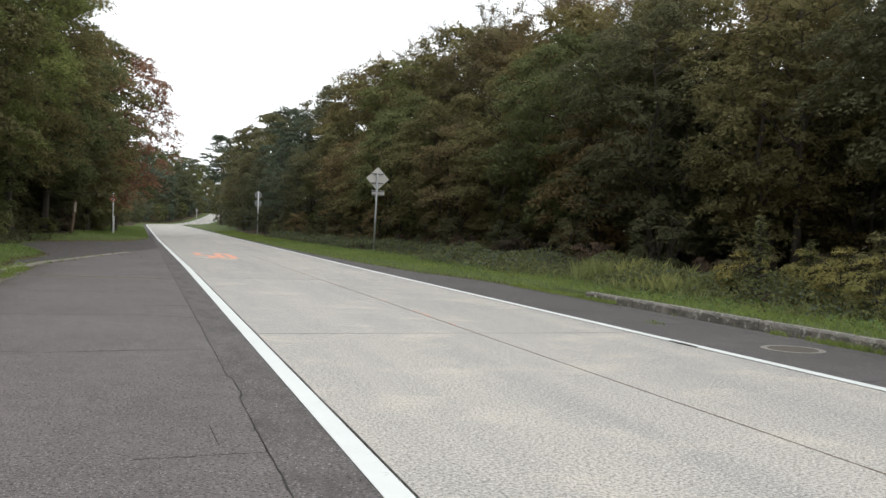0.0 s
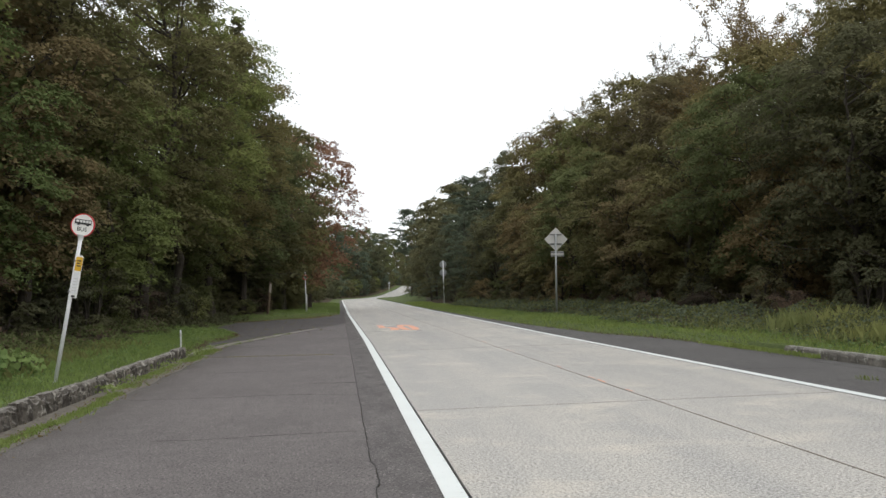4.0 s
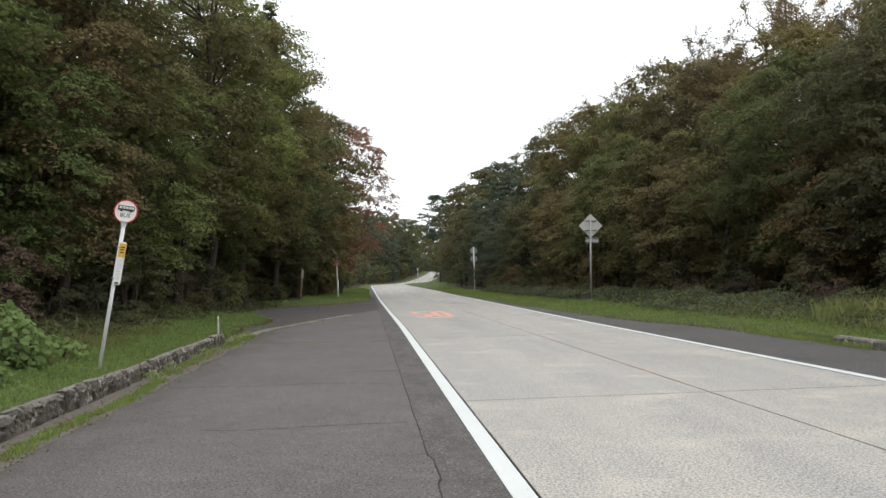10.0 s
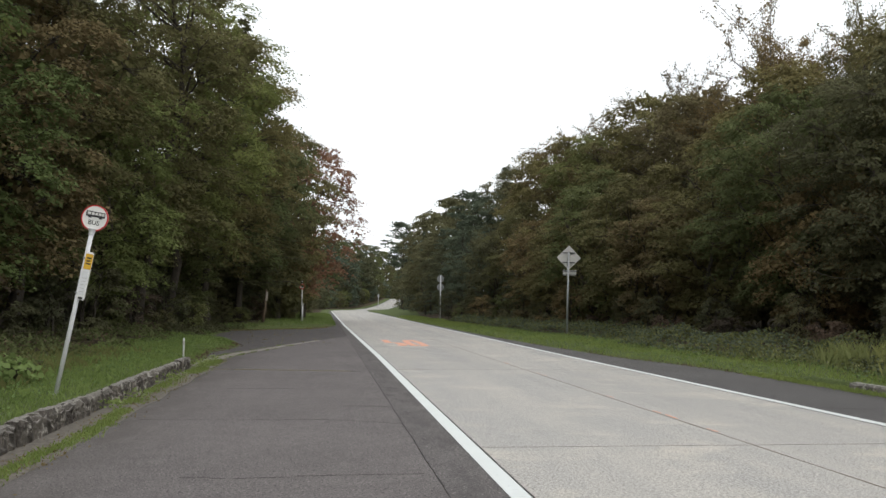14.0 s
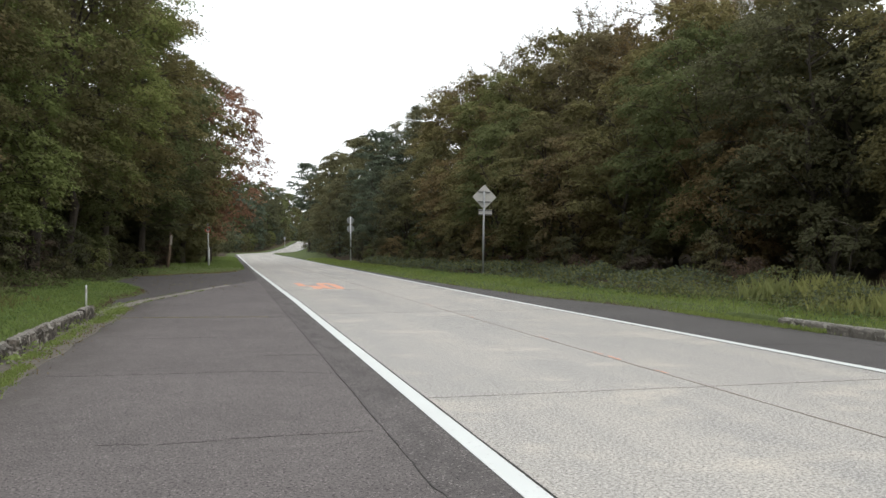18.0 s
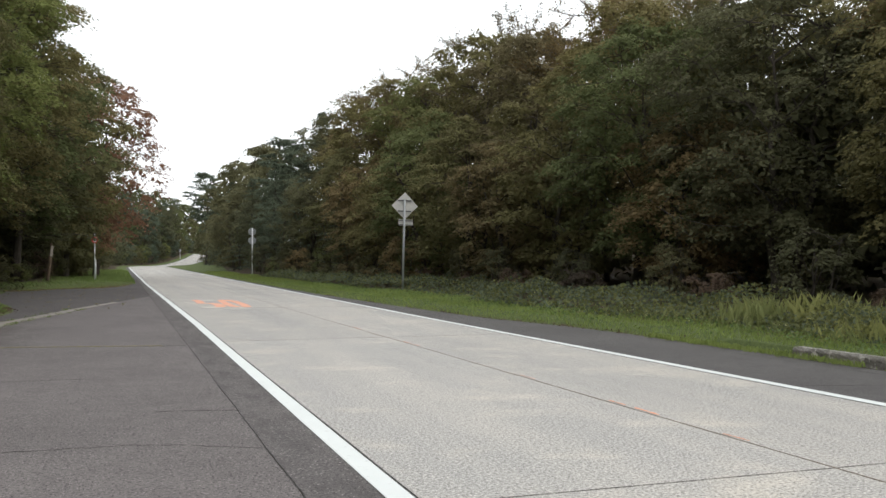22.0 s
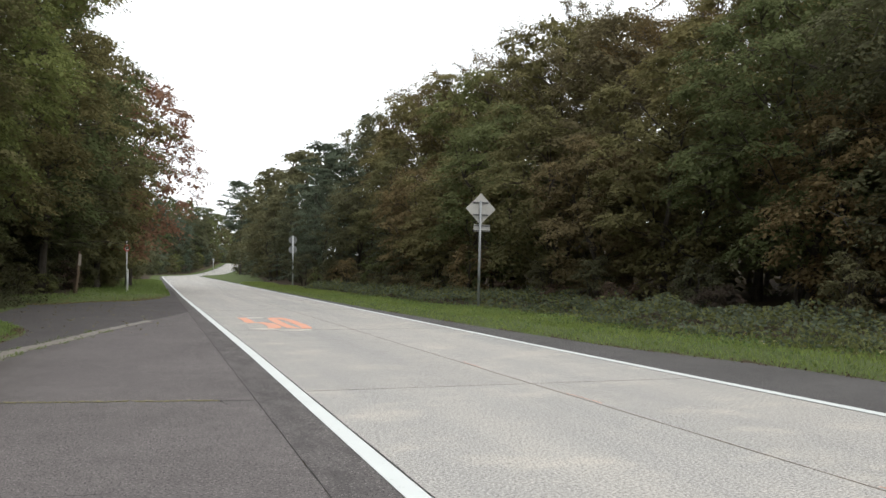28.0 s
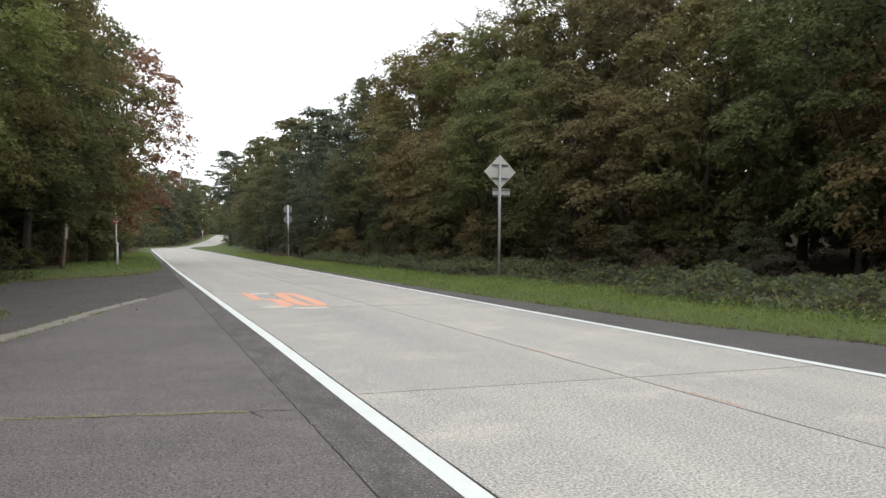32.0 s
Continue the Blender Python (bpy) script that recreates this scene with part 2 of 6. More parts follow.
M_FILL_TAN = plain_mat("sandy_joint_grit", (0.15, 0.115, 0.08), 0.95, 0, 0.6, 12)
M_MOSS = plain_mat("moss_in_crack", (0.26, 0.235, 0.11), 0.95, 0, 0.5, 40)
M_WHITE = paint_mat("white_road_paint", (0.685, 0.715, 0.695), (0.47, 0.48, 0.465), 0.60)
M_WHITE_OLD = paint_mat("worn_white_paint", (0.66, 0.66, 0.64), (0.42, 0.42, 0.40), 0.5)
M_ORANGE = paint_mat("worn_orange_paint", (0.76, 0.285, 0.145), (0.57, 0.44, 0.35), 0.49)
M_GHOST = paint_mat("faded_marking_ghost", (0.60, 0.56, 0.49), (0.48, 0.45, 0.41), 0.47)
M_OLDCONC = paint_mat("old_flush_concrete", (0.275, 0.25, 0.21), (0.115, 0.105, 0.088), 0.47)
M_RING = paint_mat("pale_ring_concrete", (0.245, 0.232, 0.205), (0.15, 0.142, 0.125), 0.5)
M_GUTTER = paint_mat("dirty_gutter_concrete", (0.175, 0.155, 0.13), (0.085, 0.075, 0.06), 0.45)
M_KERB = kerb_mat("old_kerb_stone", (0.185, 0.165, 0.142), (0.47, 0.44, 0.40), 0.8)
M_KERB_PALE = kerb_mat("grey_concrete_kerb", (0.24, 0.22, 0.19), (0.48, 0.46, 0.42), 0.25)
M_GROUND = ground_mat()
M_POLE_W = plain_mat("white_painted_steel", (0.70, 0.71, 0.72), 0.45)
M_POLE_G = plain_mat("galvanised_steel", (0.33, 0.34, 0.34), 0.5, 0.35)
M_PLATE = plain_mat("grey_sign_back", (0.50, 0.49, 0.46), 0.55, 0.1, 0.35)
M_SIGNW = plain_mat("white_sign_face", (0.78, 0.78, 0.75), 0.4, 0, 0.12)
M_RED = plain_mat("red_sign_face", (0.55, 0.03, 0.035), 0.4)
M_BLACK = plain_mat("black_print", (0.03, 0.03, 0.032), 0.5)
M_YELLOW = plain_mat("yellow_plate", (0.72, 0.43, 0.04), 0.5)
M_WOOD = bark_mat("weathered_wood", (0.07, 0.05, 0.036), (0.23, 0.17, 0.125))
M_BRACKET = plain_mat("dull_dark_steel", (0.13, 0.13, 0.13), 0.6, 0.3)
M_PLATE_DARK = plain_mat("weathered_plate_back", (0.26, 0.27, 0.27), 0.6, 0.2, 0.35)
M_TAN = plain_mat("weathered_tan_board", (0.40, 0.35, 0.30), 0.8, 0, 0.5)
M_IRON = plain_mat("rusty_iron_cover", (0.10, 0.085, 0.07), 0.8, 0.2, 0.5)
M_BARK = bark_mat("dark_bark", (0.034, 0.029, 0.024), (0.105, 0.09, 0.075))
M_BARK_PALE = bark_mat("pale_grey_bark", (0.09, 0.082, 0.072), (0.22, 0.205, 0.185))
LEAF = {}
# needle: blue-green conifer tone, also painting haze into far broadleaf crowns
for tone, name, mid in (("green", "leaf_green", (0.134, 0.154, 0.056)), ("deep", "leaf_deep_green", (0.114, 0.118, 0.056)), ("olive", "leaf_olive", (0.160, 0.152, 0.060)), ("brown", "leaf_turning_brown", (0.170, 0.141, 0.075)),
                        ("red", "leaf_autumn_red", (0.265, 0.150, 0.098)), ("maple", "leaf_maple_green", (0.152, 0.190, 0.060)), ("bright", "leaf_bright_green", (0.185, 0.258, 0.095)), ("rust", "leaf_dry_rust", (0.112, 0.088, 0.068)), ("needle", "needle_and_haze_green", (0.100, 0.130, 0.080)), ("gold", "leaf_yellow_green", (0.235, 0.226, 0.086))):
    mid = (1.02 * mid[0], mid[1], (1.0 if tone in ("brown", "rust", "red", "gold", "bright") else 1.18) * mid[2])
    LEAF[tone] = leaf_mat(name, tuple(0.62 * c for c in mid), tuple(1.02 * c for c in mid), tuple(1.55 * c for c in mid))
M_FLOWER = plain_mat("pale_petals", (0.62, 0.56, 0.30), 0.8)
M_GRASS = leaf_mat("verge_grass", (0.100, 0.142, 0.046), (0.205, 0.282, 0.088), (0.345, 0.425, 0.145), 0.35)

M_PALEGRASS = leaf_mat("pale_tall_grass", (0.15, 0.18, 0.07), (0.27, 0.30, 0.12), (0.42, 0.43, 0.20), 0.35)


# ---- mesh helpers ----
def link_mesh(name, verts, faces, mat, smooth=False):
    me = bpy.data.meshes.new(name)
    me.from_pydata([tuple(v) for v in verts], [], faces)
    if mat:
        me.materials.append(mat)
    if smooth:
        me.polygons.foreach_set("use_smooth", [True] * len(me.polygons))
    me.update()
    return me


def quads_mesh(name, v, mat):
    """A mesh of loose faces from an array (n, corners, 3)."""
    n, k = v.shape[:2]
    me = bpy.data.meshes.new(name)
    me.vertices.add(k * n)
    me.vertices.foreach_set("co", np.ascontiguousarray(v, dtype=np.float32).ravel())
    me.loops.add(k * n)
    me.loops.foreach_set("vertex_index", np.arange(k * n, dtype=np.int32))
    me.polygons.add(n)
    me.polygons.foreach_set("loop_start", np.arange(0, k * n, k, dtype=np.int32))
    me.materials.append(mat)
    me.update(calc_edges=True)
    return me


def leaves_mesh(name, sets, mat):
    """Loose leaves and sprays in one mesh, from arrays (n, corners, 3)."""
    v, idx, starts, base = [], [], [], 0
    for q in sets:
        n, k = q.shape[:2]
        v.append(q.reshape(-1, 3))
        idx.append(base + np.arange(n * k))
        starts.append(base + k * np.arange(n))
        base += n * k
    v, idx, starts = (np.concatenate(a) for a in (v, idx, starts))
    me = bpy.data.meshes.new(name)
    me.vertices.add(len(v))
    me.vertices.foreach_set("co", np.ascontiguousarray(v, dtype=np.float32).ravel())
    me.loops.add(len(idx))
    me.loops.foreach_set("vertex_index", idx.astype(np.int32))
    me.polygons.add(len(starts))
    me.polygons.foreach_set("loop_start", starts.astype(np.int32))
    me.materials.append(mat)
    me.update(calc_edges=True)
    return me


def part(name, bm, mat, parent, label="", smooth=False):
    me = bpy.data.meshes.new(name)
    bm.to_mesh(me)
    bm.free()
    me.materials.append(mat)
    if smooth:
        me.polygons.foreach_set("use_smooth", [True] * len(me.polygons))
    ob = new(name, me)
    ob.parent = parent
    return tagged(ob, label)


def part_mesh(name, me, parent, label=""):
    ob = new(name, me)
    ob.parent = parent
    return tagged(ob, label)


def thing(name, label, category, m=None, group="", kind=""):
    ob = new(name)
    ob.empty_display_size = 0.2
    if m is not None:
        ob.matrix_world = m
    return tagged(ob, label, category, group, kind)


def box_bm(x0, x1, y0, y1, z0, z1, bevel=0.0):
    bm = bmesh.new()
    bmesh.ops.create_cube(bm, size=1)
    for v in bm.verts:
        v.co = ((x0 + x1) / 2 + v.co.x * (x1 - x0), (y0 + y1) / 2 + v.co.y * (y1 - y0), (z0 + z1) / 2 + v.co.z * (z1 - z0))
    if bevel:
        bmesh.ops.bevel(bm, geom=bm.edges[:], offset=bevel, segments=2, affect="EDGES")
    return bm


def tube_bm(pts, radii, n=10, cap=True):
    """A tube along points with a radius at each."""
    bm = bmesh.new()
    rings = []
    for i, p in enumerate(pts):
        p = Vector(p)
        a = Vector(pts[max(i - 1, 0)])
        c = Vector(pts[min(i + 1, len(pts) - 1)])
        d = (c - a).normalized()
        side = d.orthogonal().normalized() if abs(d.z) < 0.999 else Vector((1, 0, 0))
        up = d.cross(side)
        rings.append([bm.verts.new(p + radii[i] * (math.cos(t) * side + math.sin(t) * up)) for t in (2 * math.pi * k / n for k in range(n))])
    for r0, r1 in zip(rings, rings[1:]):
        for k in range(n):
            bm.faces.new((r0[k], r0[(k + 1) % n], r1[(k + 1) % n], r1[k]))
    if cap:
        bm.faces.new(rings[0][::-1])
        bm.faces.new(rings[-1])
    return bm


def disc_bm(r, depth, n=40, r_in=0.0, y=0.0):
    """An upright disc or ring facing -y, its front at y, with the given depth."""
    bm = bmesh.new()
    loops = []
    for yy in (y, y + depth):
        loops.append([bm.verts.new((r * math.cos(t), yy, r * math.sin(t))) for t in (2 * math.pi * k / n for k in range(n))])
    a, b = loops
    for k in range(n):
        bm.faces.new((a[k], a[(k + 1) % n], b[(k + 1) % n], b[k]))
    if r_in:
        ins = [[bm.verts.new((r_in * math.cos(t), yy, r_in * math.sin(t))) for t in (2 * math.pi * k / n for k in range(n))] for yy in (y, y + depth)]
        for k in range(n):
            j = (k + 1) % n
            bm.faces.new((a[k], ins[0][k], ins[0][j], a[j]))
            bm.faces.new((b[k], b[j], ins[1][j], ins[1][k]))
            bm.faces.new((ins[0][k], ins[1][k], ins[1][j], ins[0][j]))
    else:
        bm.faces.new(a)
        bm.faces.new(b[::-1])
    bmesh.ops.recalc_face_normals(bm, faces=bm.faces[:])
    return bm


def strip_mesh(name, path, w, mat, z=0.004, thick=0.003):
    """A flat strip of some width along points (x, y), with a little thickness."""
    v, f = [], []
    for i, (x, y) in enumerate(path):
        ax, ay = path[max(i - 1, 0)][:2]
        bx, by = path[min(i + 1, len(path) - 1)][:2]
        d = math.hypot(bx - ax, by - ay)
        nx, ny = -(by - ay) / d, (bx - ax) / d
        ww = w(i) if callable(w) else w
        zz = z(x, y) if callable(z) else z
        for s, h in ((-0.5, 0), (-0.5, thick), (0.5, thick), (0.5, 0)):
            v.append((x + nx * ww * s, y + ny * ww * s, zz + h))
    for i in range(len(path) - 1):
        a, b = 4 * i, 4 * i + 4
        for k in range(3):
            f.append((a + k, b + k, b + k + 1, a + k + 1))
    e = 4 * (len(path) - 1)
    f += [(0, 1, 2, 3), (e + 3, e + 2, e + 1, e)]
    return link_mesh(name, v, f, mat)


# ---- the plan: road, edges and levels ----
def lerp_table(x, table):
    return float(np.interp(x, [p[0] for p in table], [p[1] for p in table]))


def shift(y):
    """How far the road has swung to the right."""
    y = min(y, 430)
    return 0.003 * max(0.0, min(y, 219) - 180) ** 2 + 0.235 * max(0.0, y - 219)


def level(y):
    return 9e-4 * max(0.0, min(y, 282) - 222) ** 2


def left_edge(y):
    return -0.2 * min(1, max(0, (y - 15) / 35)) - 0.1 * min(1, max(0, (y - 60) / 80))


def right_edge(y):
    return 4.97 + lerp_table(y, [(15, 0), (55, 0.36), (72, 0.55), (100, 0.95), (150, 1.45), (180, 1.75), (205, 0.9), (250, 0.45)])


LOBE = [(-60, -4.24), (10.6, -4.24), (11.0, -4.30), (14.0, -4.35), (17.0, -4.52), (18.6, -4.25), (20.5, -4.12), (22.3, -4.25), (23.4, -4.7), (24.0, -5.6), (24.5, -8.0), (25.0, -16.0), (25.5, -900)]
VERGE = [(-30, 33.5), (-12, 36.0), (-7, 37.8), (-5.1, 39.2), (-3.9, 41.4), (-2.3, 42.6), (-1.4, 45.5), (-1.1, 49.0)]
RIGHT = [(-60, 7.12), (9.0, 7.12), (10.5, 7.05), (12.0, 6.9), (15.0, 6.35), (21.0, 5.98), (30.0, 5.75), (45.0, 5.75), (72, 5.95), (100, 6.35), (150, 6.85), (180, 7.1), (205, 6.3), (250, 5.85), (900, 5.8)]


def off_left(u, y):
    """How far a place lies outside the paving, on the left side."""
    a = lerp_table(y, LOBE) - u
    b = min(y - lerp_table(u, VERGE), left_edge(y) - 0.62 - u)
    c = min(y - 20, -6.1 + 0.5 * noise.noise((y * 0.35, 2, 2)) - u)
    return max(a, b, c)


def off_right(u, y):
    return u - lerp_table(y, RIGHT)


def land(u, y):
    """The ground's height and how much turf it carries."""
    dl, dr = off_left(u, y), off_right(u, y)
    d = max(dl, dr)
    if d < 0:
        return max(-0.07, d * 0.4), 0.0
    wob = 0.05 * noise.noise((u * 0.5, y * 0.5, 0)) + 0.10 * noise.noise((u * 0.13, y * 0.13, 4))
    if dr >= dl:
        kerb = 0.125 if y < 7.5 else 0.0
        z = max(min(d * 0.35, 0.14) if not kerb else 0, kerb if d > 0.09 else 0) + 0.015 * min(d, 3) + 0.045 * max(0, d - 3.2)
        reach = 1.55 + (1.2 if 20 < y < 29 else 0) if y < 85 else 1.55 + min(6, (y - 85) * 0.08)
        turf = 1 if d < reach else max(0, 1 - (d - reach) / 0.8)
    else:
        kerb = 0.206 if y < 10.5 else 0.0
        z = max(min(d * 0.25, 0.16) if not kerb else 0, kerb if d > 0.09 else 0) + 0.03 * min(d, 4) + 0.05 * max(0, d - 5)
        reach = 2.3 if y < 30 else 3.4 if y < 85 else 0.9
        turf = 1 if d < reach else max(0, 1 - (d - reach) / 1.0)
    far = max(0, d - 20)
    if dl > dr and y > 290:
        z += 0.22 * min(max(0, dl - 9), 45) * min(1, (y - 290) / 60)
    z += wob * min(1, d / 2.5) + 0.06 * min(far, 60) + 0.02 * min(max(far - 60, 0), 400)
    return z, turf


def ground_z(x, y):
    return land(x - shift(y), y)[0] + level(y)


# ---- ground ----
def make_ground():
    us = sorted(set([round(v, 3) for v in np.concatenate([
        np.arange(-7.0, -4.45, 0.16), [-4.42, -4.35, -4.31, -4.26, -4.2], np.arange(-4.1, -3.0, 0.16), np.arange(5.2, 7.0, 0.14), [7.05, 7.13, 7.2, 7.22, 7.26], np.arange(7.36, 8.4, 0.14), np.arange(-3.0, 0.3, 0.33), np.arange(0.5, 5.2, 0.9),
        np.arange(-16, -7, 0.6), np.arange(8.4, 18, 0.6), [-1500, -700, -350, -200, -120, -80, -60, -45, -36, -30, -25, -22, -19, -17.5],
        [19, 20.5, 22, 25, 28, 32, 38, 48, 62, 85, 120, 200, 350, 700, 1500]])]))
    ys = [-900, -400, -200, -120, -80, -55, -40, -30, -22] + list(np.arange(-16, 62, 0.5)) + list(np.arange(62, 120, 2.5)) + list(np.arange(120, 180, 10)) + list(np.arange(180, 300, 4)) + list(np.arange(300, 440, 10)) + [460, 520, 600, 750, 1000, 1400, 2000, 3000]
    v, f, turf = [], [], []
    for y in ys:
        for u in us:
            z, t = land(u, y)
            v.append((u + shift(y), y, z + level(y)))
            turf.append(t)
    n = len(us)
    for j in range(len(ys) - 1):
        for i in range(n - 1):
            a = j * n + i
            f.append((a, a + 1, a + n + 1, a + n))
    me = link_mesh("ground", v, f, M_GROUND, True)
    at = me.attributes.new("turf", "FLOAT", "POINT")
    at.data.foreach_set("value", turf)
    tagged(new("ground", me), "grassy road verge rising into leaf-littered forest floor", "ground", kind="structure")


make_ground()


# ---- road ----
SLAB = 10.52


def jag(y, k=0.0):
    return 0.008 * noise.noise((y * 0.9, k, 0)) + 0.011 * noise.noise((y * 9.1, k, 5)) + (0.030 if -3.9 < y < -3.02 else 0)


def grid_mesh(name, rows, mat):
    """A sheet from rows of points, all rows of one length."""
    v = [p for r in rows for p in r]
    n = len(rows[0])
    f = [(j * n + i, j * n + i + 1, (j + 1) * n + i + 1, (j + 1) * n + i) for j in range(len(rows) - 1) for i in range(n - 1)]
    return link_mesh(name, v, f, mat)


def wavy(x0, x1, y0, y1, amp, seed, step=0.09):
    n = max(3, int(abs(x1 - x0) / step))
    return [(x0 + (x1 - x0) * k / n, y0 + (y1 - y0) * k / n + amp * noise.noise((k * 0.7, seed, 0)) + 0.4 * amp * noise.noise((k * 2.3, seed, 9))) for k in range(n + 1)]


def slab_bm(xa0, xb0, xa1, xb1, y0, y1):
    """A pavement slab whose upper edges are slightly worn off."""
    bm = bmesh.new()
    c = 0.006
    low = [bm.verts.new(p) for p in ((xa0, y0, -0.055), (xb0, y0, -0.055), (xb1, y1, -0.055), (xa1, y1, -0.055))]
    mid = [bm.verts.new(p) for p in ((xa0, y0, -c), (xb0, y0, -c), (xb1, y1, -c), (xa1, y1, -c))]
    top = [bm.verts.new(p) for p in ((xa0 + c, y0 + c, 0), (xb0 - c, y0 + c, 0), (xb1 - c, y1 - c, 0), (xa1 + c, y1 - c, 0))]
    for a, b in ((low, mid), (mid, top)):
        for k in range(4):
            bm.faces.new((a[k], a[(k + 1) % 4], b[(k + 1) % 4], b[k]))
    bm.faces.new(top)
    return bm


road = thing("road", "two-lane pale grey concrete road of long jointed slabs", "road", kind="structure")
for j in range(-4, 13):
    y0, y1 = SLAB * j + 0.007, SLAB * (j + 1) - 0.007
    part("slab", slab_bm(left_edge(y0) + 0.014, 2.742, left_edge(y1) + 0.014, 2.742, y0, y1), M_CONC, road)
    part("slab", slab_bm(2.756, right_edge(y0), 2.756, right_edge(y1), y0, y1), M_CONC, road)
for j in range(-3, 13):
    for xa, xb in ((0.03, 2.73), (2.77, 4.95)):
        part_mesh("joint_filler", strip_mesh("joint_filler", wavy(xa, xb, SLAB * j, SLAB * j, 0.006, j, 0.15), lambda i: 0.010 + 0.007 * math.sin(i * 2.7) * math.sin(i * 0.9), M_FILL, 0.0005, 0.001), road)
part_mesh("joint_filler", strip_mesh("joint_filler", [(2.749 + 0.004 * noise.noise((y, 1, 1)), y) for y in np.arange(-42, 30, 0.5)], lambda i: 0.012 + 0.004 * math.sin(i * 1.9), M_FILL_TAN, 0.0005, 0.001), road, "dark sealed lengthwise joint")
part_mesh("joint_filler", strip_mesh("joint_filler", [(left_edge(y) + 0.016, y) for y in np.arange(-42, 136, 0.5)], lambda i: 0.011 + 0.004 * math.sin(i * 1.3), M_CRACK, 0.0005, 0.001), road)
Y_FAR = SLAB * 13
rows = []
for y in np.arange(Y_FAR, 431, 3):
    rows.append([(u + shift(y), y, level(y) + 0.0) for u in (left_edge(y), 2.75, right_edge(y))])
part_mesh("far_carriageway", grid_mesh("far_carriageway", rows, M_CONC), road, "distant concrete carriageway bending away uphill")

shoulder = thing("road_shoulder", "narrow dark asphalt strip beside the concrete", "road shoulder", kind="structure")
ys = np.arange(-42, 62, 0.12)
part_mesh("seam", strip_mesh("seam", [(-0.573 + jag(y), y) for y in np.arange(-14, 40, 0.12)], lambda i: 0.009 + 0.006 * math.sin(i * 0.9) * math.sin(i * 0.23), M_CRACK, 0.0008, 0.001), shoulder, "dark open seam between two asphalt layers")
part_mesh("asphalt_strip", grid_mesh("asphalt_strip", [[(-0.568 + jag(y), y, 0), (left_edge(y), y, 0)] for y in ys], M_ASPH_STRIP), shoulder)
rows = [[(u + shift(y), y, level(y) - 0.002) for u in (left_edge(y) - 0.75, left_edge(y))] for y in np.arange(61.75, 431, 3)]
part_mesh("far_strip", grid_mesh("far_strip", rows, M_ASPH_DARK), shoulder)

BAND = [(-4.75, 10.5), (-4.28, 11.6), (-4.12, 13.8), (-3.77, 16.6), (-3.35, 18.3), (-2.6, 22.0), (-1.67, 25.9), (-0.55, 30.8)]
layby = thing("layby", "weathered grey asphalt bus bay with fine cracks", "pavement", kind="structure")
rows = []
for k in range(501):
    s = k / 500
    row = []
    for i in range(9):
        x = -4.75 + 4.16 * i / 8
        y = -42 + (lerp_table(x, BAND) + 42) * s
        if i == 8:
            x = -0.577 + jag(y)
        row.append((x, y, 0))
    rows.append(row)
part_mesh("asphalt_sheet", grid_mesh("asphalt_sheet", rows, M_ASPH), layby)

side_road = thing("side_road", "dark asphalt mouth of a side track with fallen leaves", "road", kind="structure")
rows = []
for k in range(60):
    s = k / 59
    row = []
    for i in range(15):
        x = -30 + 29.41 * (i / 14) ** 0.5
        y0 = lerp_table(x, BAND)
        row.append((x, y0 + (62 - y0) * s, -0.001))
    rows.append(row)
part_mesh("asphalt_sheet", grid_mesh("side_sheet", rows, M_ASPH_SIDE), side_road)
rng = np.random.default_rng(3)
pts = []
for (xa, ya), (xb, yb) in zip(BAND[1:-2], BAND[2:-1]):
    n = int(math.hypot(xb - xa, yb - ya) / 0.16)
    pts += [(xa + (xb - xa) * k / n + 0.012 * rng.normal(), ya + (yb - ya) * k / n) for k in range(n)]
part_mesh("flush_kerb", strip_mesh("flush_kerb", pts, lambda i: (0.42 - 0.0022 * i) * (1 + 0.14 * math.sin(i * 1.3) + 0.26 * math.sin(i * 3.1) * math.sin(i * 0.37)), M_OLDCONC, 0.002, 0.004), side_road, "pale worn flush concrete edging")

right_bay = thing("right_shoulder", "dark grey asphalt shoulder across the road", "road shoulder", kind="structure")
rows = [[(right_edge(y), y, 0), (6.2, y, 0), (7.35, y, 0)] for y in np.arange(-42, 62, 1.0)]
part_mesh("asphalt_sheet", grid_mesh("right_sheet", rows, M_ASPH_DARK), right_bay)
part_mesh("seam", strip_mesh("seam", [(6.76 + 0.03 * noise.noise((y * 0.4, 3, 3)) + 0.012 * noise.noise((y * 3.0, 3, 3)), y) for y in np.arange(-9, 7, 0.15)], lambda i: 0.008 + 0.007 * math.sin(i * 0.7) * math.sin(i * 0.19), M_CRACK, 0.0008, 0.001), right_bay, "dark silted seam along the gutter")
for x0, x1, y0, y1, w in ((5.15, 6.7, -3.9, -3.7, 0.010), (5.2, 6.0, 3.2, 3.0, 0.008), (5.6, 6.7, 1.2, 0.9, 0.012)):
    part_mesh("crack", strip_mesh("crack", wavy(x0, x1, y0, y1, 0.05, x0 + y0, 0.06), lambda i, w=w: w * max(0.1, 0.4 + 0.6 * math.sin(i * 0.9)), M_CRACK, 0.0008, 0.001), right_bay)
rows = [[(u + shift(y), y, level(y) - 0.002) for u in (right_edge(y), right_edge(y) + 0.6)] for y in np.arange(61, 431, 3)]
part_mesh("far_strip", grid_mesh("far_strip_right", rows, M_ASPH_DARK), right_bay)


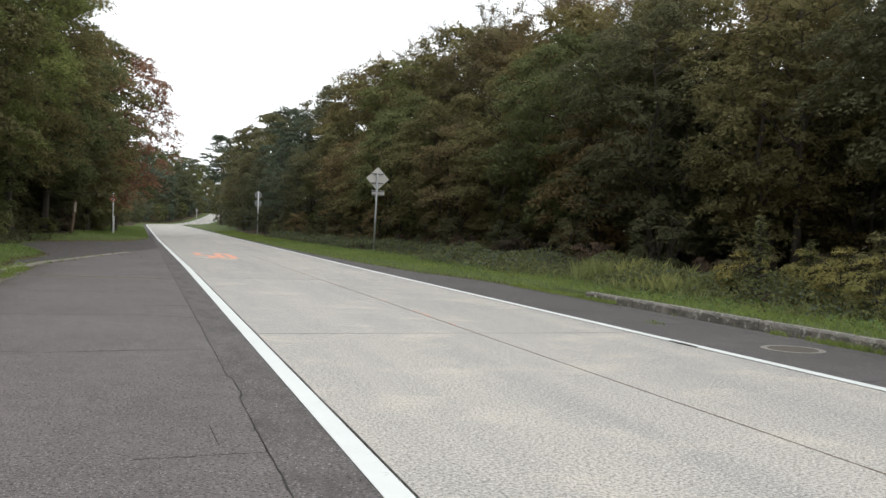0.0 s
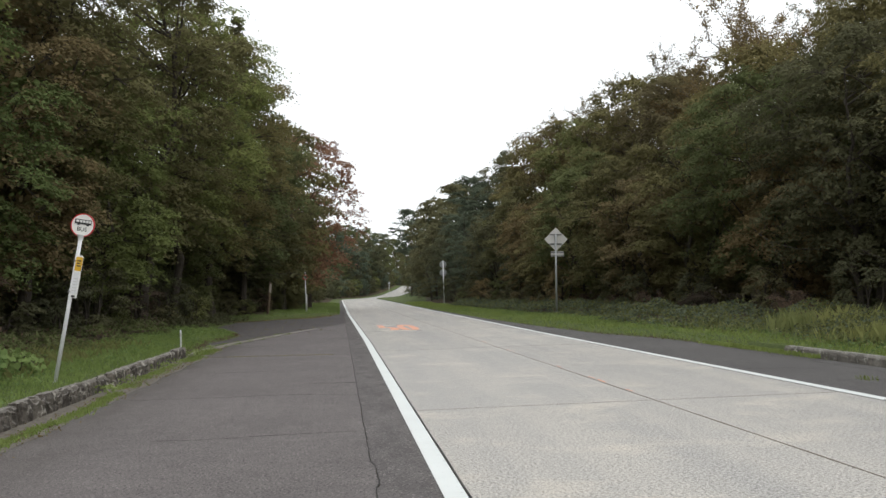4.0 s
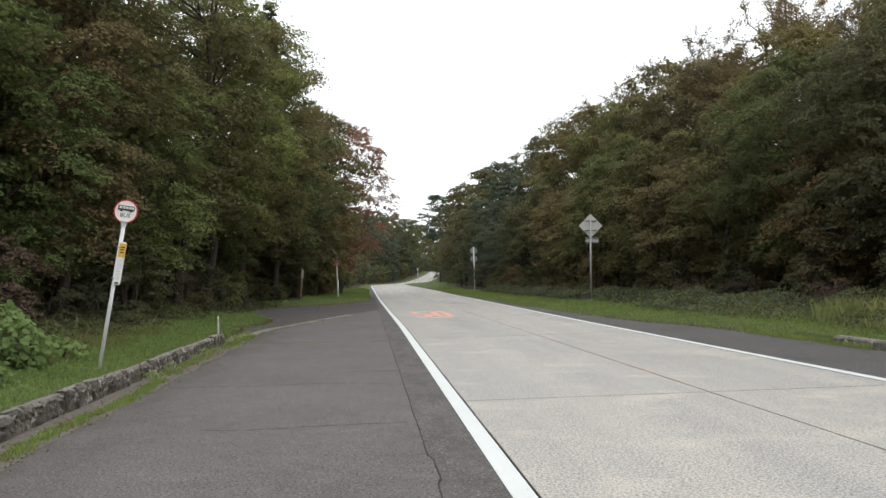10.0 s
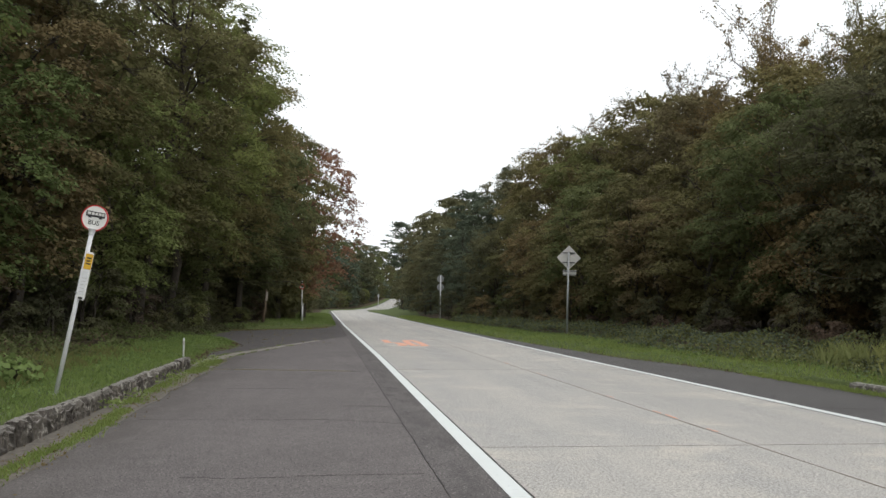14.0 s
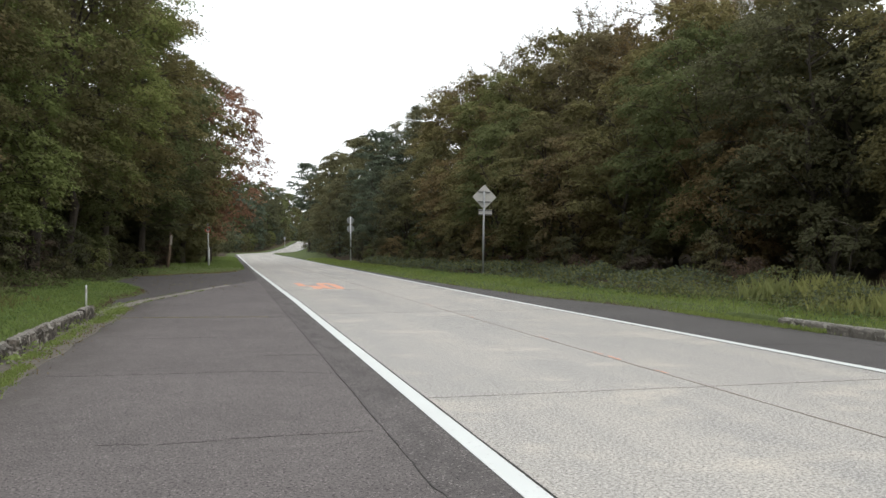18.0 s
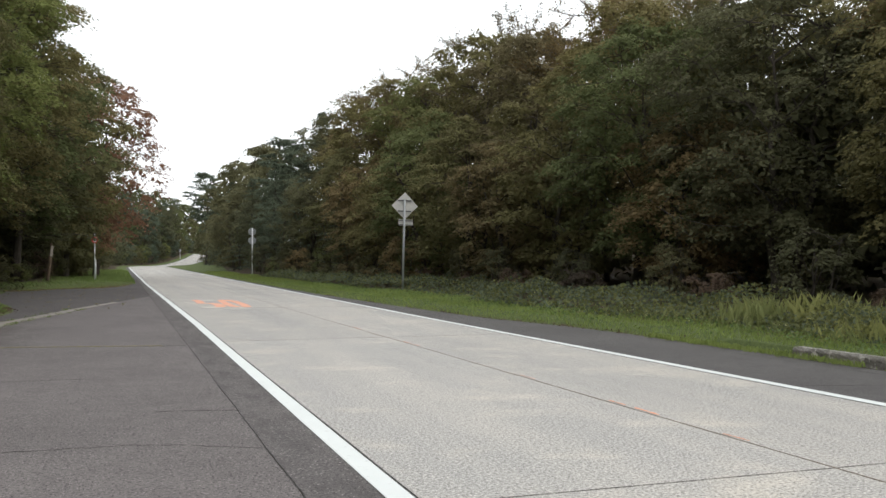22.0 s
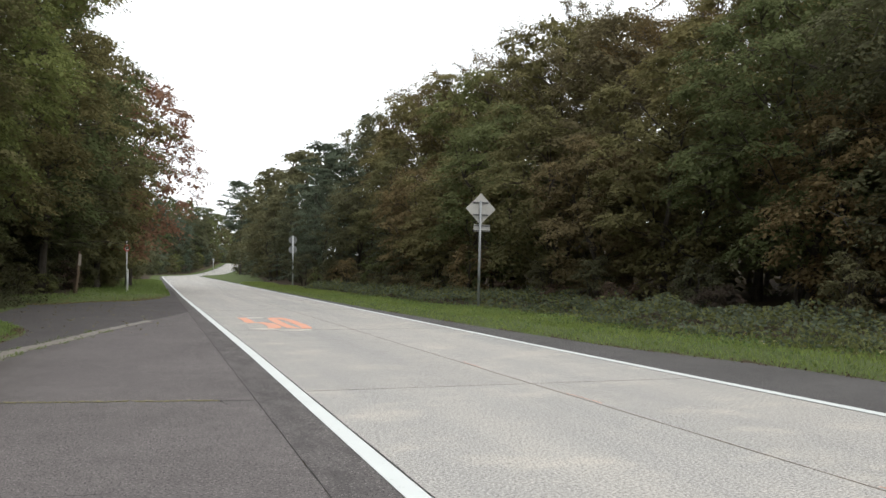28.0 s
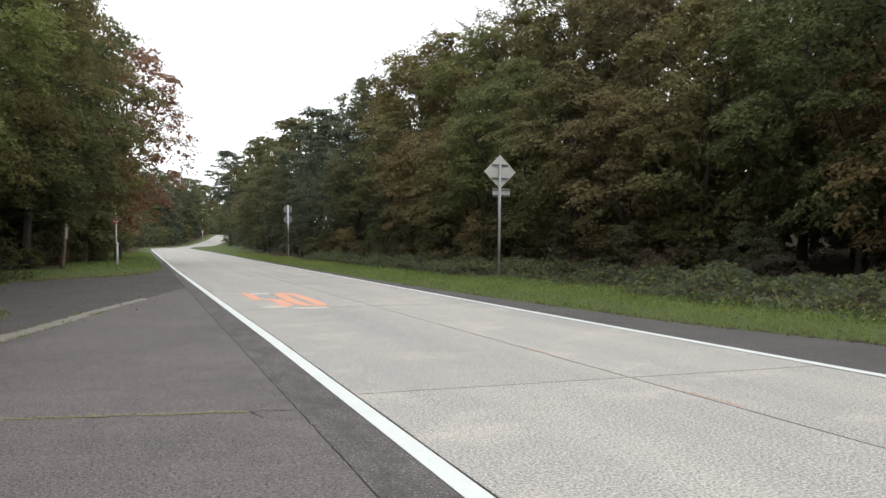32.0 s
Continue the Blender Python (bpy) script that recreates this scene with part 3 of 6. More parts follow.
for x0, x1, y0, y1, w, mat in ((-3.2, -2.55, 2.22, 2.20, 0.010, M_CRACK), (-2.45, -1.5, 2.19, 2.18, 0.016, M_CRACK), (-1.5, -1.1, 2.2, 2.06, 0.009, M_CRACK), (-1.05, -0.60, 2.03, 1.78, 0.007, M_CRACK), (-3.55, -3.2, 2.27, 2.22, 0.008, M_CRACK), (-2.55, -2.2, -1.35, -1.42, 0.008, M_CRACK), (-0.85, -0.83, -4.85, -5.4, 0.006, M_CRACK), (-2.15, -1.72, -1.43, -1.40, 0.012, M_CRACK), (-1.66, -0.66, -1.36, -1.32, 0.017, M_CRACK), (-3.0, -1.9, 6.2, 6.15, 0.006, M_CRACK),
                               (-0.95, -0.6, 10.0, 9.97, 0.018, M_CRACK), (-0.95, -0.88, 10.02, 9.72, 0.024, M_CRACK), (-1.26, -0.92, 3.62, 3.57, 0.010, M_CRACK), (-0.92, -0.56, 3.57, 3.48, 0.012, M_CRACK), (-1.3, -0.57, -5.64, -5.6, 0.009, M_CRACK)):
    part_mesh("crack", strip_mesh("crack", wavy(x0, x1, y0, y1, 0.035, x0 + y0, 0.045), lambda i, w=w: w * max(0.10, 0.3 + 0.5 * math.sin(i * 1.1 + w * 90) + 0.4 * math.sin(i * 0.27 + w * 50)), mat, 0.0012, 0.0012), layby)

for x0, x1 in ((-4.0, -3.35), (-3.3, -2.45), (-2.42, -1.85), (-1.75, -1.3), (-1.28, -0.94)):
    ya, yb = 10.0 - 0.19 * (x0 + 0.94), 10.0 - 0.19 * (x1 + 0.94)
    part_mesh("moss_seam", strip_mesh("moss_seam", wavy(x0, x1, ya, yb, 0.07, x0, 0.05), lambda i: 0.003 + 0.015 * abs(math.sin(i * 1.37 + x0) * math.sin(i * 0.61 + 1)), M_MOSS, 0.0015, 0.004), layby, "yellow-green moss in a crack")
rm = np.random.default_rng(19)
mx = rm.uniform(-3.3, -0.94, 260)
mp = np.stack([mx, 10.0 - 0.19 * (mx + 0.94) + 0.035 * rm.normal(size=260), np.full(260, 0.006)], 1)
mq = np.stack([mp + 0.014 * np.stack([np.cos(a), np.sin(a), 0 * a], 1) * np.array([1, 1, 0]) + np.array([0, 0, h]) for a, h in ((rm.uniform(0, 1.5, 260), 0), (rm.uniform(1.6, 3, 260), 0.004), (rm.uniform(3.2, 4.6, 260), 0), (rm.uniform(4.7, 6.2, 260), 0.003))], 1)
tagged(new("moss_crumbs", quads_mesh("moss_crumbs", mq, M_MOSS)), "crumbs of yellow-green moss along an asphalt crack", "moss", kind="stuff")

# painted lines
line = thing("edge_line_left", "solid white edge line, bright paint", "road marking", kind="structure")
ys = list(np.arange(-42, 130, 1.0)) + list(np.arange(130, 430, 2.0))
part_mesh("paint", strip_mesh("paint", [(left_edge(y) - 0.078 + shift(y), y) for y in ys], 0.15, M_WHITE, lambda x, y: level(y) + 0.003, 0.003), line)
line = thing("edge_line_right", "solid white edge line, slightly worn", "road marking", kind="structure")
part_mesh("paint", strip_mesh("paint_right", [(right_edge(y) + 0.078 + shift(y), y) for y in ys], 0.14, M_WHITE, lambda x, y: level(y) + 0.003, 0.003), line)
part_mesh("chip", strip_mesh("chip", [(4.99, -1.5), (4.985, -1.15), (5.0, -0.85)], lambda i: (0.03, 0.10, 0.02)[i], M_CRACK, 0.0062, 0.001), line, "dark chip in the paint")
line = thing("centre_line", "worn orange and white centre line dashes along the joint", "road marking", kind="structure")
for y0, y1, w in ((0.9, 1.2, 0.014), (2.1, 2.55, 0.030), (2.65, 3.0, 0.022), (4.6, 5.0, 0.008), (8.8, 9.6, 0.008), (12.4, 13.2, 0.009)):
    part_mesh("dash", strip_mesh("dash", [(2.79 + 0.01 * math.sin(3 * y), y) for y in np.arange(y0, y1 + 0.05, 0.1)], lambda i, w=w: w * (0.6 + 0.5 * math.sin(i * 1.7) ** 2), M_ORANGE, 0.0015, 0.002), line)
for y0 in (92, 102, 112, 122, 140, 158):
    part_mesh("dash", strip_mesh("dash_white", [(2.75 + shift(y), y) for y in (y0, y0 + 2.5, y0 + 5)], 0.15, M_WHITE_OLD, 0.004, 0.003), line)

# speed figures painted on the lane: 5 m long
mark = thing("speed_marking", "worn orange speed limit figures 50 painted on the lane", "road marking", kind="structure")


def stroke(points, w, mat=M_ORANGE, label=""):
    part_mesh("stroke", strip_mesh("stroke", points, w, mat, 0.003 if mat is M_ORANGE else 0.0015, 0.002), mark, label)


FADED = "paint worn down to a pale ghost"
stroke([(0.74, 26.75), (0.78, 26.75 - 1.3), (0.75, 24.0)], 0.25)
stroke([(0.84, 26.62), (1.34, 26.55)], 0.5, M_GHOST, FADED)
stroke([(0.76, 24.15), (0.94, 24.2)], 0.4, M_GHOST, FADED)
stroke([(0.94, 24.25), (1.10, 23.9), (1.16, 23.2), (1.14, 22.3), (1.04, 21.7)], 0.30)
stroke([(0.64, 21.8), (0.84, 21.5), (1.06, 21.55)], 0.42, M_GHOST, FADED)
stroke([(1.66, 26.55), (1.54, 26.2), (1.48, 25.0), (1.45, 23.2), (1.48, 22.0), (1.56, 21.6)], 0.25)
stroke([(1.66, 26.55), (1.78, 26.2), (1.87, 25.0), (1.87, 23.2), (1.84, 22.0), (1.76, 21.5)], 0.25)
stroke([(1.10, 21.1), (1.44, 20.95), (1.79, 21.0)], 0.3, M_GHOST, FADED)

cover = thing("manhole_cover", "round rusty iron manhole cover in a concrete ring", "manhole cover", pose(6.14, -1.74, 0.0))
bm = disc_bm(0.37, 0.02, 40, 0.295)
bmesh.ops.rotate(bm, verts=bm.verts[:], cent=(0, 0, 0), matrix=Matrix.Rotation(radians(90), 3, "X"))
bmesh.ops.translate(bm, verts=bm.verts[:], vec=(0, 0, -0.012))
part("ring", bm, M_RING, cover, "pale concrete ring")
bm = disc_bm(0.29, 0.02, 40)
bmesh.ops.rotate(bm, verts=bm.verts[:], cent=(0, 0, 0), matrix=Matrix.Rotation(radians(90), 3, "X"))
bmesh.ops.translate(bm, verts=bm.verts[:], vec=(0, 0, -0.014))
part("lid", bm, M_IRON, cover)

# ---- kerbs ----
def kerb_stone_mesh(seed, length, h, w=0.15, wear=1.0):
    """One kerb stone: straight, with chipped upper arrises and a pitted face."""
    r = random.Random(seed)
    bm = bmesh.new()
    n = max(4, int(length / 0.075))
    prof = ((0.0, -0.05), (0.0, h * 0.16), (0.003, h * 0.34), (0.004, h * 0.52), (0.006, h * 0.7), (0.010, h - 0.03), (0.034, h), (w * 0.6, h + 0.004), (w - 0.02, h), (w, h - 0.02), (w, -0.05))
    rings = []
    chip = 0.0
    for k in range(n + 1):
        y = length * k / n
        e = 0.012 if k in (0, n) else 0
        chip = max(0.0, chip * 0.5 + (wear * r.uniform(0.01, 0.06) if r.random() < 0.16 else 0) - 0.004)
        ring = []
        for i, (px, pz) in enumerate(prof):
            dx = wear * r.uniform(-0.011, 0.011) * (0 < i < 6) + (e if i < 6 else 0) + (chip * 0.5 if i == 5 else chip if i == 6 else 0)
            dz = wear * r.uniform(-0.005, 0.005) - e * (i in (6, 7, 8)) - (chip if i == 5 else chip * 0.45 if i == 6 else 0)
            ring.append(bm.verts.new((px + dx, y, pz + (dz if pz > 0 else 0))))
        rings.append(ring)
    for a, b in zip(rings, rings[1:]):
        for k in range(len(prof) - 1):
            bm.faces.new((a[k], b[k], b[k + 1], a[k + 1]))
    bm.faces.new(rings[0])
    bm.faces.new(rings[-1][::-1])
    bmesh.ops.recalc_face_normals(bm, faces=bm.faces[:])
    return bm


kerb_left = thing("kerb_left", "low old stone kerb, blackened and chipped, grass behind", "kerb", kind="structure")
y, k = -16.0, 0
while y < 10.3:
    L = (1.35, 1.2, 1.5)[k % 3]
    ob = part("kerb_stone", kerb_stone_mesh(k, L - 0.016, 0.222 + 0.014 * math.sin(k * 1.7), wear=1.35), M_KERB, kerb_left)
    ob.matrix_basis = pose(-4.22 + 0.016 * math.sin(k * 2.1), y + L, 0, 0.35 * math.sin(k * 0.7), 1.8 * math.sin(k * 1.9), 180 + 0.6 * math.sin(k * 1.3))
    y += L
    k += 1
kerb_right = thing("kerb_right", "low concrete kerb half hidden by grass", "kerb", kind="structure")
y = -16.0
while y < 4.5:
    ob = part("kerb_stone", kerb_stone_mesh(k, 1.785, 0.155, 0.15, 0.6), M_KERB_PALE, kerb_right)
    ob.matrix_basis = pose(7.09 + 0.010 * math.sin(k * 2.1), y, 0, 0, 0, 0.3 * math.sin(k))
    y += 1.8
    k += 1
gutter = thing("gutter", "cracked concrete gutter with grass in the seam", "gutter", kind="structure")
part_mesh("gutter_slab", strip_mesh("gutter_slab", [(-4.0 + 0.03 * noise.noise((y, 3, 0)), y) for y in np.arange(-16, 13.5, 0.4)], lambda i: 0.5 + 0.06 * math.sin(i), M_GUTTER, 0.002, 0.0015), gutter)


# ---- signs and posts ----
def text_mesh(body, size, mat, name):
    cu = bpy.data.curves.new(name, "FONT")
    cu.body, cu.size, cu.align_x, cu.align_y, cu.extrude = body, size, "CENTER", "CENTER", 0.001
    ob = bpy.data.objects.new(name, cu)
    me = bpy.data.meshes.new_from_object(ob)
    bpy.data.objects.remove(ob)
    me.materials.clear()
    me.materials.append(mat)
    return me


def bus_stop():
    z0 = ground_z(-4.6, 2.96)
    base = thing("bus_stop_sign", "leaning white bus stop pole with red-rimmed round sign", "bus stop sign", pose(-4.66, 2.96, z0 + 0.10, -2, 9.8, -4))
    H = 2.12
    part("pole", tube_bm([(0, 0, -0.25), (0, 0, 1.9)], [0.027, 0.027], 14), M_POLE_W, base, smooth=True)
    part("collar", tube_bm([(0, 0, 1.87), (0, 0, 1.91), (0, 0, 1.95)], [0.033, 0.036, 0.055], 14), M_POLE_W, base)
    disc = part("sign_disc", disc_bm(0.178, 0.02, 48, y=-0.01), M_SIGNW, base, "white round sign face")
    disc.location.z = H - 0.035
    disc.scale = (0.87, 1.0, 0.87)
    part("red_rim", disc_bm(0.188, 0.028, 48, 0.172, y=-0.014), M_RED, disc, "red rim")
    bus = bmesh.new()

    def slab(x0, x1, z0, z1, d=0.003):
        b = box_bm(1.15 * x0, 1.15 * x1, -0.0125 - d, -0.0115, 1.15 * z0, 1.15 * z1)
        me = bpy.data.meshes.new("t")
        b.to_mesh(me)
        b.free()
        bus.from_mesh(me)
        bpy.data.meshes.remove(me)

    slab(-0.112, 0.118, 0.012, 0.036)
    slab(-0.112, -0.096, 0.036, 0.075)
    for k in range(4):
        slab(-0.052 + 0.042 * k, -0.045 + 0.042 * k, 0.036, 0.07)
    slab(-0.112, 0.115, 0.07, 0.079)
    slab(0.109, 0.118, 0.036, 0.076)
    for cx in (-0.06, 0.07):
        slab(cx - 0.018, cx + 0.018, -0.004, 0.014)
    part("bus_symbol", bus, M_BLACK, disc, "black bus outline")
    t = part_mesh("lettering", text_mesh("BUS", 0.094, M_BLACK, "lettering"), disc, "black letters BUS")
    t.matrix_basis = pose(0.0, -0.0135, -0.068, 90, 0, 0)
    case = part("timetable_case", box_bm(0.0, 0.095, -0.05, -0.012, 1.07, 1.665, 0.012), M_SIGNW, base, "white timetable case")
    part("yellow_plate", box_bm(0.008, 0.1, -0.0555, -0.0495, 1.45, 1.64, 0.003), M_YELLOW, case, "yellow plate")
    for k, zz in enumerate((1.51, 1.545, 1.58)):
        part("print_bar", box_bm(0.03, 0.085 - 0.01 * (k % 2), -0.058, -0.0553, zz, zz + 0.018), M_BLACK, case)
    part("timetable_sheet", box_bm(0.012, 0.084, -0.0535, -0.0495, 1.13, 1.43), M_POLE_W, case)
    for k in range(5):
        part("print_bar", box_bm(0.02, 0.074, -0.0545, -0.0533, 1.17 + 0.042 * k, 1.176 + 0.042 * k), M_PLATE, case)
    part("print_bar", box_bm(0.025, 0.075, -0.0535, -0.0495, 1.085, 1.108), M_BLACK, case)
    for dz in (1.15, 1.58):
        part("clamp", box_bm(-0.032, 0.02, -0.034, 0.034, dz - 0.012, dz + 0.012, 0.004), M_POLE_G, base)
    return base


bus_stop()


def diamond_sign():
    x, y = 8.36, 28.2
    z0 = ground_z(x, y)
    base = thing("warning_sign", "back of a grey diamond road sign on a tall steel pole", "road sign", pose(x, y, z0, 0, 1.2, 0))
    top = 3.85 - z0
    part("pole", tube_bm([(0, 0, -0.3), (0, 0, top - 0.25)], [0.042, 0.042], 14), M_POLE_G, base, smooth=True)
    part("pole_cap", tube_bm([(0, 0, top - 0.25), (0, 0, top - 0.22)], [0.045, 0.03], 14), M_POLE_G, base)
    bm = box_bm(-0.36, 0.36, 0.07, 0.085, -0.36, 0.36)
    bmesh.ops.rotate(bm, verts=bm.verts[:], cent=(0, 0, 0), matrix=Matrix.Rotation(radians(45), 3, "Y"))
    bmesh.ops.translate(bm, verts=bm.verts[:], vec=(0.03, 0, top - 0.48))
    plate = part("diamond_plate", bm, M_PLATE, base, "bare grey diamond plate back")
    for dz in (0.2, -0.2):
        part("bracket", box_bm(-0.24, 0.28, 0.03, 0.07, top - 0.48 + dz - 0.022, top - 0.48 + dz + 0.022, 0.004), M_BRACKET, base, "dark steel cross bracket")
    sub = part("lower_plate", box_bm(-0.2, 0.36, 0.07, 0.085, top - 1.22, top - 0.99, 0.003), M_PLATE, base, "small rectangular plate back")
    for dz in (-1.03, -1.19):
        part("bracket", box_bm(-0.22, 0.36, 0.03, 0.07, top + dz - 0.016, top + dz + 0.016, 0.004), M_BRACKET, base, "dark steel cross bracket")


diamond_sign()


def twin_round_sign(x, y, r, heights, label):
    z0 = ground_z(x, y)
    base = thing("round_sign", label, "road sign", pose(x, y, z0))
    part("pole", tube_bm([(0, 0, -0.3), (0, 0, heights[0] + 0.3)], [0.05, 0.05], 12), M_POLE_W, base, smooth=True)
    for h in heights:
        d = part("sign_disc", disc_bm(r, 0.02, 36, y=0.07), M_PLATE_DARK, base, "dull grey round plate back")
        part("rim", disc_bm(r + 0.006, 0.03, 36, r - 0.03, y=0.062), M_POLE_G, d, "pale folded rim")
        d.location.z = h
        part("bracket", box_bm(-0.2, 0.2, 0.04, 0.068, h - 0.1, h - 0.06), M_POLE_G, base)
        part("bracket", box_bm(-0.2, 0.2, 0.04, 0.068, h + 0.06, h + 0.1), M_POLE_G, base)


twin_round_sign(8.05, 68.0, 0.29, (3.38, 2.68), "two stacked grey round sign backs on one white pole")
twin_round_sign(13.7, 262.0, 0.36, (2.6,), "distant single round sign on a pole at the bend")


def red_ring_sign():
    x, y = -2.98, 49.75
    base = thing("speed_sign", "small round red-ringed road sign on a thin pole", "road sign", pose(x, y, ground_z(x, y)))
    part("pole", tube_bm([(0, 0, -0.3), (0, 0, 2.52)], [0.03, 0.03], 12), M_POLE_W, base, smooth=True)
    d = part("sign_disc", disc_bm(0.155, 0.02, 36, y=-0.05), M_SIGNW, base, "white face with dark figures")
    d.location.z = 2.2
    part("red_ring", disc_bm(0.17, 0.028, 36, 0.112, y=-0.055), M_RED, d, "faded red ring")
    part("figure_bar", box_bm(-0.068, -0.012, -0.062, -0.049, -0.055, 0.055), M_BLACK, d)
    part("figure_bar", box_bm(0.014, 0.068, -0.062, -0.049, -0.055, 0.055), M_BLACK, d)
    lamp = part("upper_reflector", disc_bm(0.095, 0.05, 20, y=-0.07), M_BLACK, base, "dark round reflector")
    lamp.location.z = 2.5
    part("reflector_face", disc_bm(0.045, 0.01, 16, y=-0.078), M_SIGNW, lamp, "small pale reflector face")


red_ring_sign()


def white_stub(x, y, h, r, label, lean=0.0):
    base = thing("marker_post", label, "marker post", pose(x, y, ground_z(x, y), 0, lean, 0))
    part("post", tube_bm([(0, 0, -0.15), (0, 0, h), (0, 0, h + 0.02)], [r, r, r * 0.6], 12), M_POLE_W, base, smooth=True)
    part("reflector_band", tube_bm([(0, 0, h - 0.14), (0, 0, h - 0.05)], [r + 0.004, r + 0.004], 12), M_PLATE, base, "grey reflector band")


white_stub(-2.93, 49.45, 1.1, 0.05, "short white roadside delineator post on the grass")
white_stub(-4.62, 12.6, 0.46, 0.020, "small pale marker stake at the end of the kerb")


def wooden_post():
    x, y = -5.0, 44.5
    base = thing("wooden_post", "old leaning wooden post with a pale plate", "post", pose(x, y, ground_z(x, y), 0, 4.0, 0))
    part("stake", tube_bm([(-0.03, 0, -0.2), (0.0, 0, 0.4), (0.04, 0, 0.8), (0.01, 0, 1.2), (0.05, 0, 1.5), (0.0, 0, 1.88)], [0.095, 0.08, 0.07, 0.08, 0.075, 0.05], 10), M_WOOD, base, smooth=True)
    part("plate", box_bm(0.02, 0.14, -0.12, -0.095, 1.22, 1.76, 0.03), M_TAN, base, "pale weathered plate")


wooden_post()


# ---- vegetation ----
UP = np.array([0.0, 0.0, 1.0])


def unit(a):
    return a / np.maximum(np.linalg.norm(a, axis=-1, keepdims=True), 1e-9)


def leaf_quads(rng, pos, normal, size, width=0.55, along=None):
    """One folded, pointed leaf at each position."""
    n = len(pos)
    t = rng.normal(size=(n, 3)) if along is None else along + 0.45 * rng.normal(size=(n, 3))
    t = unit(t - (t * normal).sum(-1, keepdims=True) * normal)
    b = np.cross(normal, t)
    L = (size * rng.uniform(0.65, 1.35, (n, 1)))
    W = L * width
    dip = normal * L * 0.14
    return np.stack([pos - t * L * 0.5, pos + b * W * 0.5 - dip + t * L * 0.08, pos + t * L * 0.5 - dip * 0.6, pos - b * W * 0.5 - dip + t * L * 0.08], 1)


def sprays(rng, pos, normal, size):
    """Three pointed leaves on one stalk, as one folded face of six corners."""
    n = len(pos)
    t = rng.normal(size=(n, 3))
    t = unit(t - (t * normal).sum(-1, keepdims=True) * normal)
    b = np.cross(normal, t)
    out = []
    for k in range(6):
        a = math.pi * k / 3 + rng.uniform(-0.22, 0.22, (n, 1))
        r = size * (rng.uniform(0.6, 1.15, (n, 1)) if k % 2 == 0 else rng.uniform(0.34, 0.6, (n, 1)))
        out.append(pos + r * (np.cos(a) * t + np.sin(a) * b) - normal * (r * (0.3 if k % 2 == 0 else 0.0)))
    return np.stack(out, 1)


def round_leaves(rng, pos, normal, size):
    """Broad, heart-shaped leaves of six corners, curled a little."""
    n = len(pos)
    t = rng.normal(size=(n, 3))
    t[:, 2] -= 0.4
    t = unit(t - (t * normal).sum(-1, keepdims=True) * normal)
    b = np.cross(normal, t)
    L = size * rng.uniform(0.6, 1.3, (n, 1))
    return np.stack([pos + t * L * a + b * L * c - normal * L * d for a, c, d in ((-0.42, 0, 0), (-0.3, 0.36, 0.05), (0.08, 0.44, 0.14), (0.58, 0, 0.16), (0.08, -0.44, 0.14), (-0.3, -0.36, 0.05))], 1)


def tubes_mesh(name, tubes, mat, n=6):
    v, f = [], []
    for pts, rad in tubes:
        pts = np.asarray(pts, float)
        base = len(v)
        for i, p in enumerate(pts):
            d = unit(pts[min(i + 1, len(pts) - 1)] - pts[max(i - 1, 0)])
            s = unit(np.cross(d, [0.31, 0.95, 0.05]))
            u = np.cross(d, s)
            for k in range(n):
                a = 2 * math.pi * k / n
                v.append(p + rad[i] * (math.cos(a) * s + math.sin(a) * u))
        for i in range(len(pts) - 1):
            for k in range(n):
                a, b = base + i * n + k, base + i * n + (k + 1) % n
                f.append((a, b, b + n, a + n))
    return link_mesh(name, v, f, mat, True)


def bent(rng, a, b, n, wob):
    a, b = np.asarray(a, float), np.asarray(b, float)
    s = np.linspace(0, 1, n)[:, None]
    p = a + (b - a) * s + wob * np.linalg.norm(b - a) * rng.normal(size=(n, 3)) * np.sin(np.pi * s)
    p[:, 2] += 0.10 * np.linalg.norm((b - a)[:2]) * np.sin(np.pi * s[:, 0])
    return p


def fans(rng, centre, out, length, per, size, droop=0.5, flat=0.09):
    """Leafy boughs: fans of twigs that spread outwards and droop, with leaves along them."""
    m = len(centre)
    side = unit(np.cross(out, UP) + 1e-6)
    fork = np.linspace(-1.15, 1.15, 7)
    j = rng.integers(0, 7, (m, per))
    phi = fork[j] + 0.10 * rng.normal(size=(m, per))
    reach = length[:, None] * (0.55 + 0.5 * np.cos(fork[j])) * rng.uniform(0.85, 1.1, (m, 1))
    s = rng.uniform(0.05, 1.0, (m, per)) ** 0.75
    d = np.cos(phi)[..., None] * out[:, None] + np.sin(phi)[..., None] * side[:, None]
    pos = centre[:, None] + d * (s * reach)[..., None] + rng.normal(size=(m, per, 3)) * np.array([1, 1, 0.7]) * flat * length[:, None, None]
    pos[..., 2] -= droop * length[:, None] * s ** 2
    along = d - UP * (0.8 * droop * s)[..., None]
    nrm = unit(UP + 0.5 * d + 0.34 * rng.normal(size=pos.shape))
    return pos.reshape(-1, 3), nrm.reshape(-1, 3), along.reshape(-1, 3)


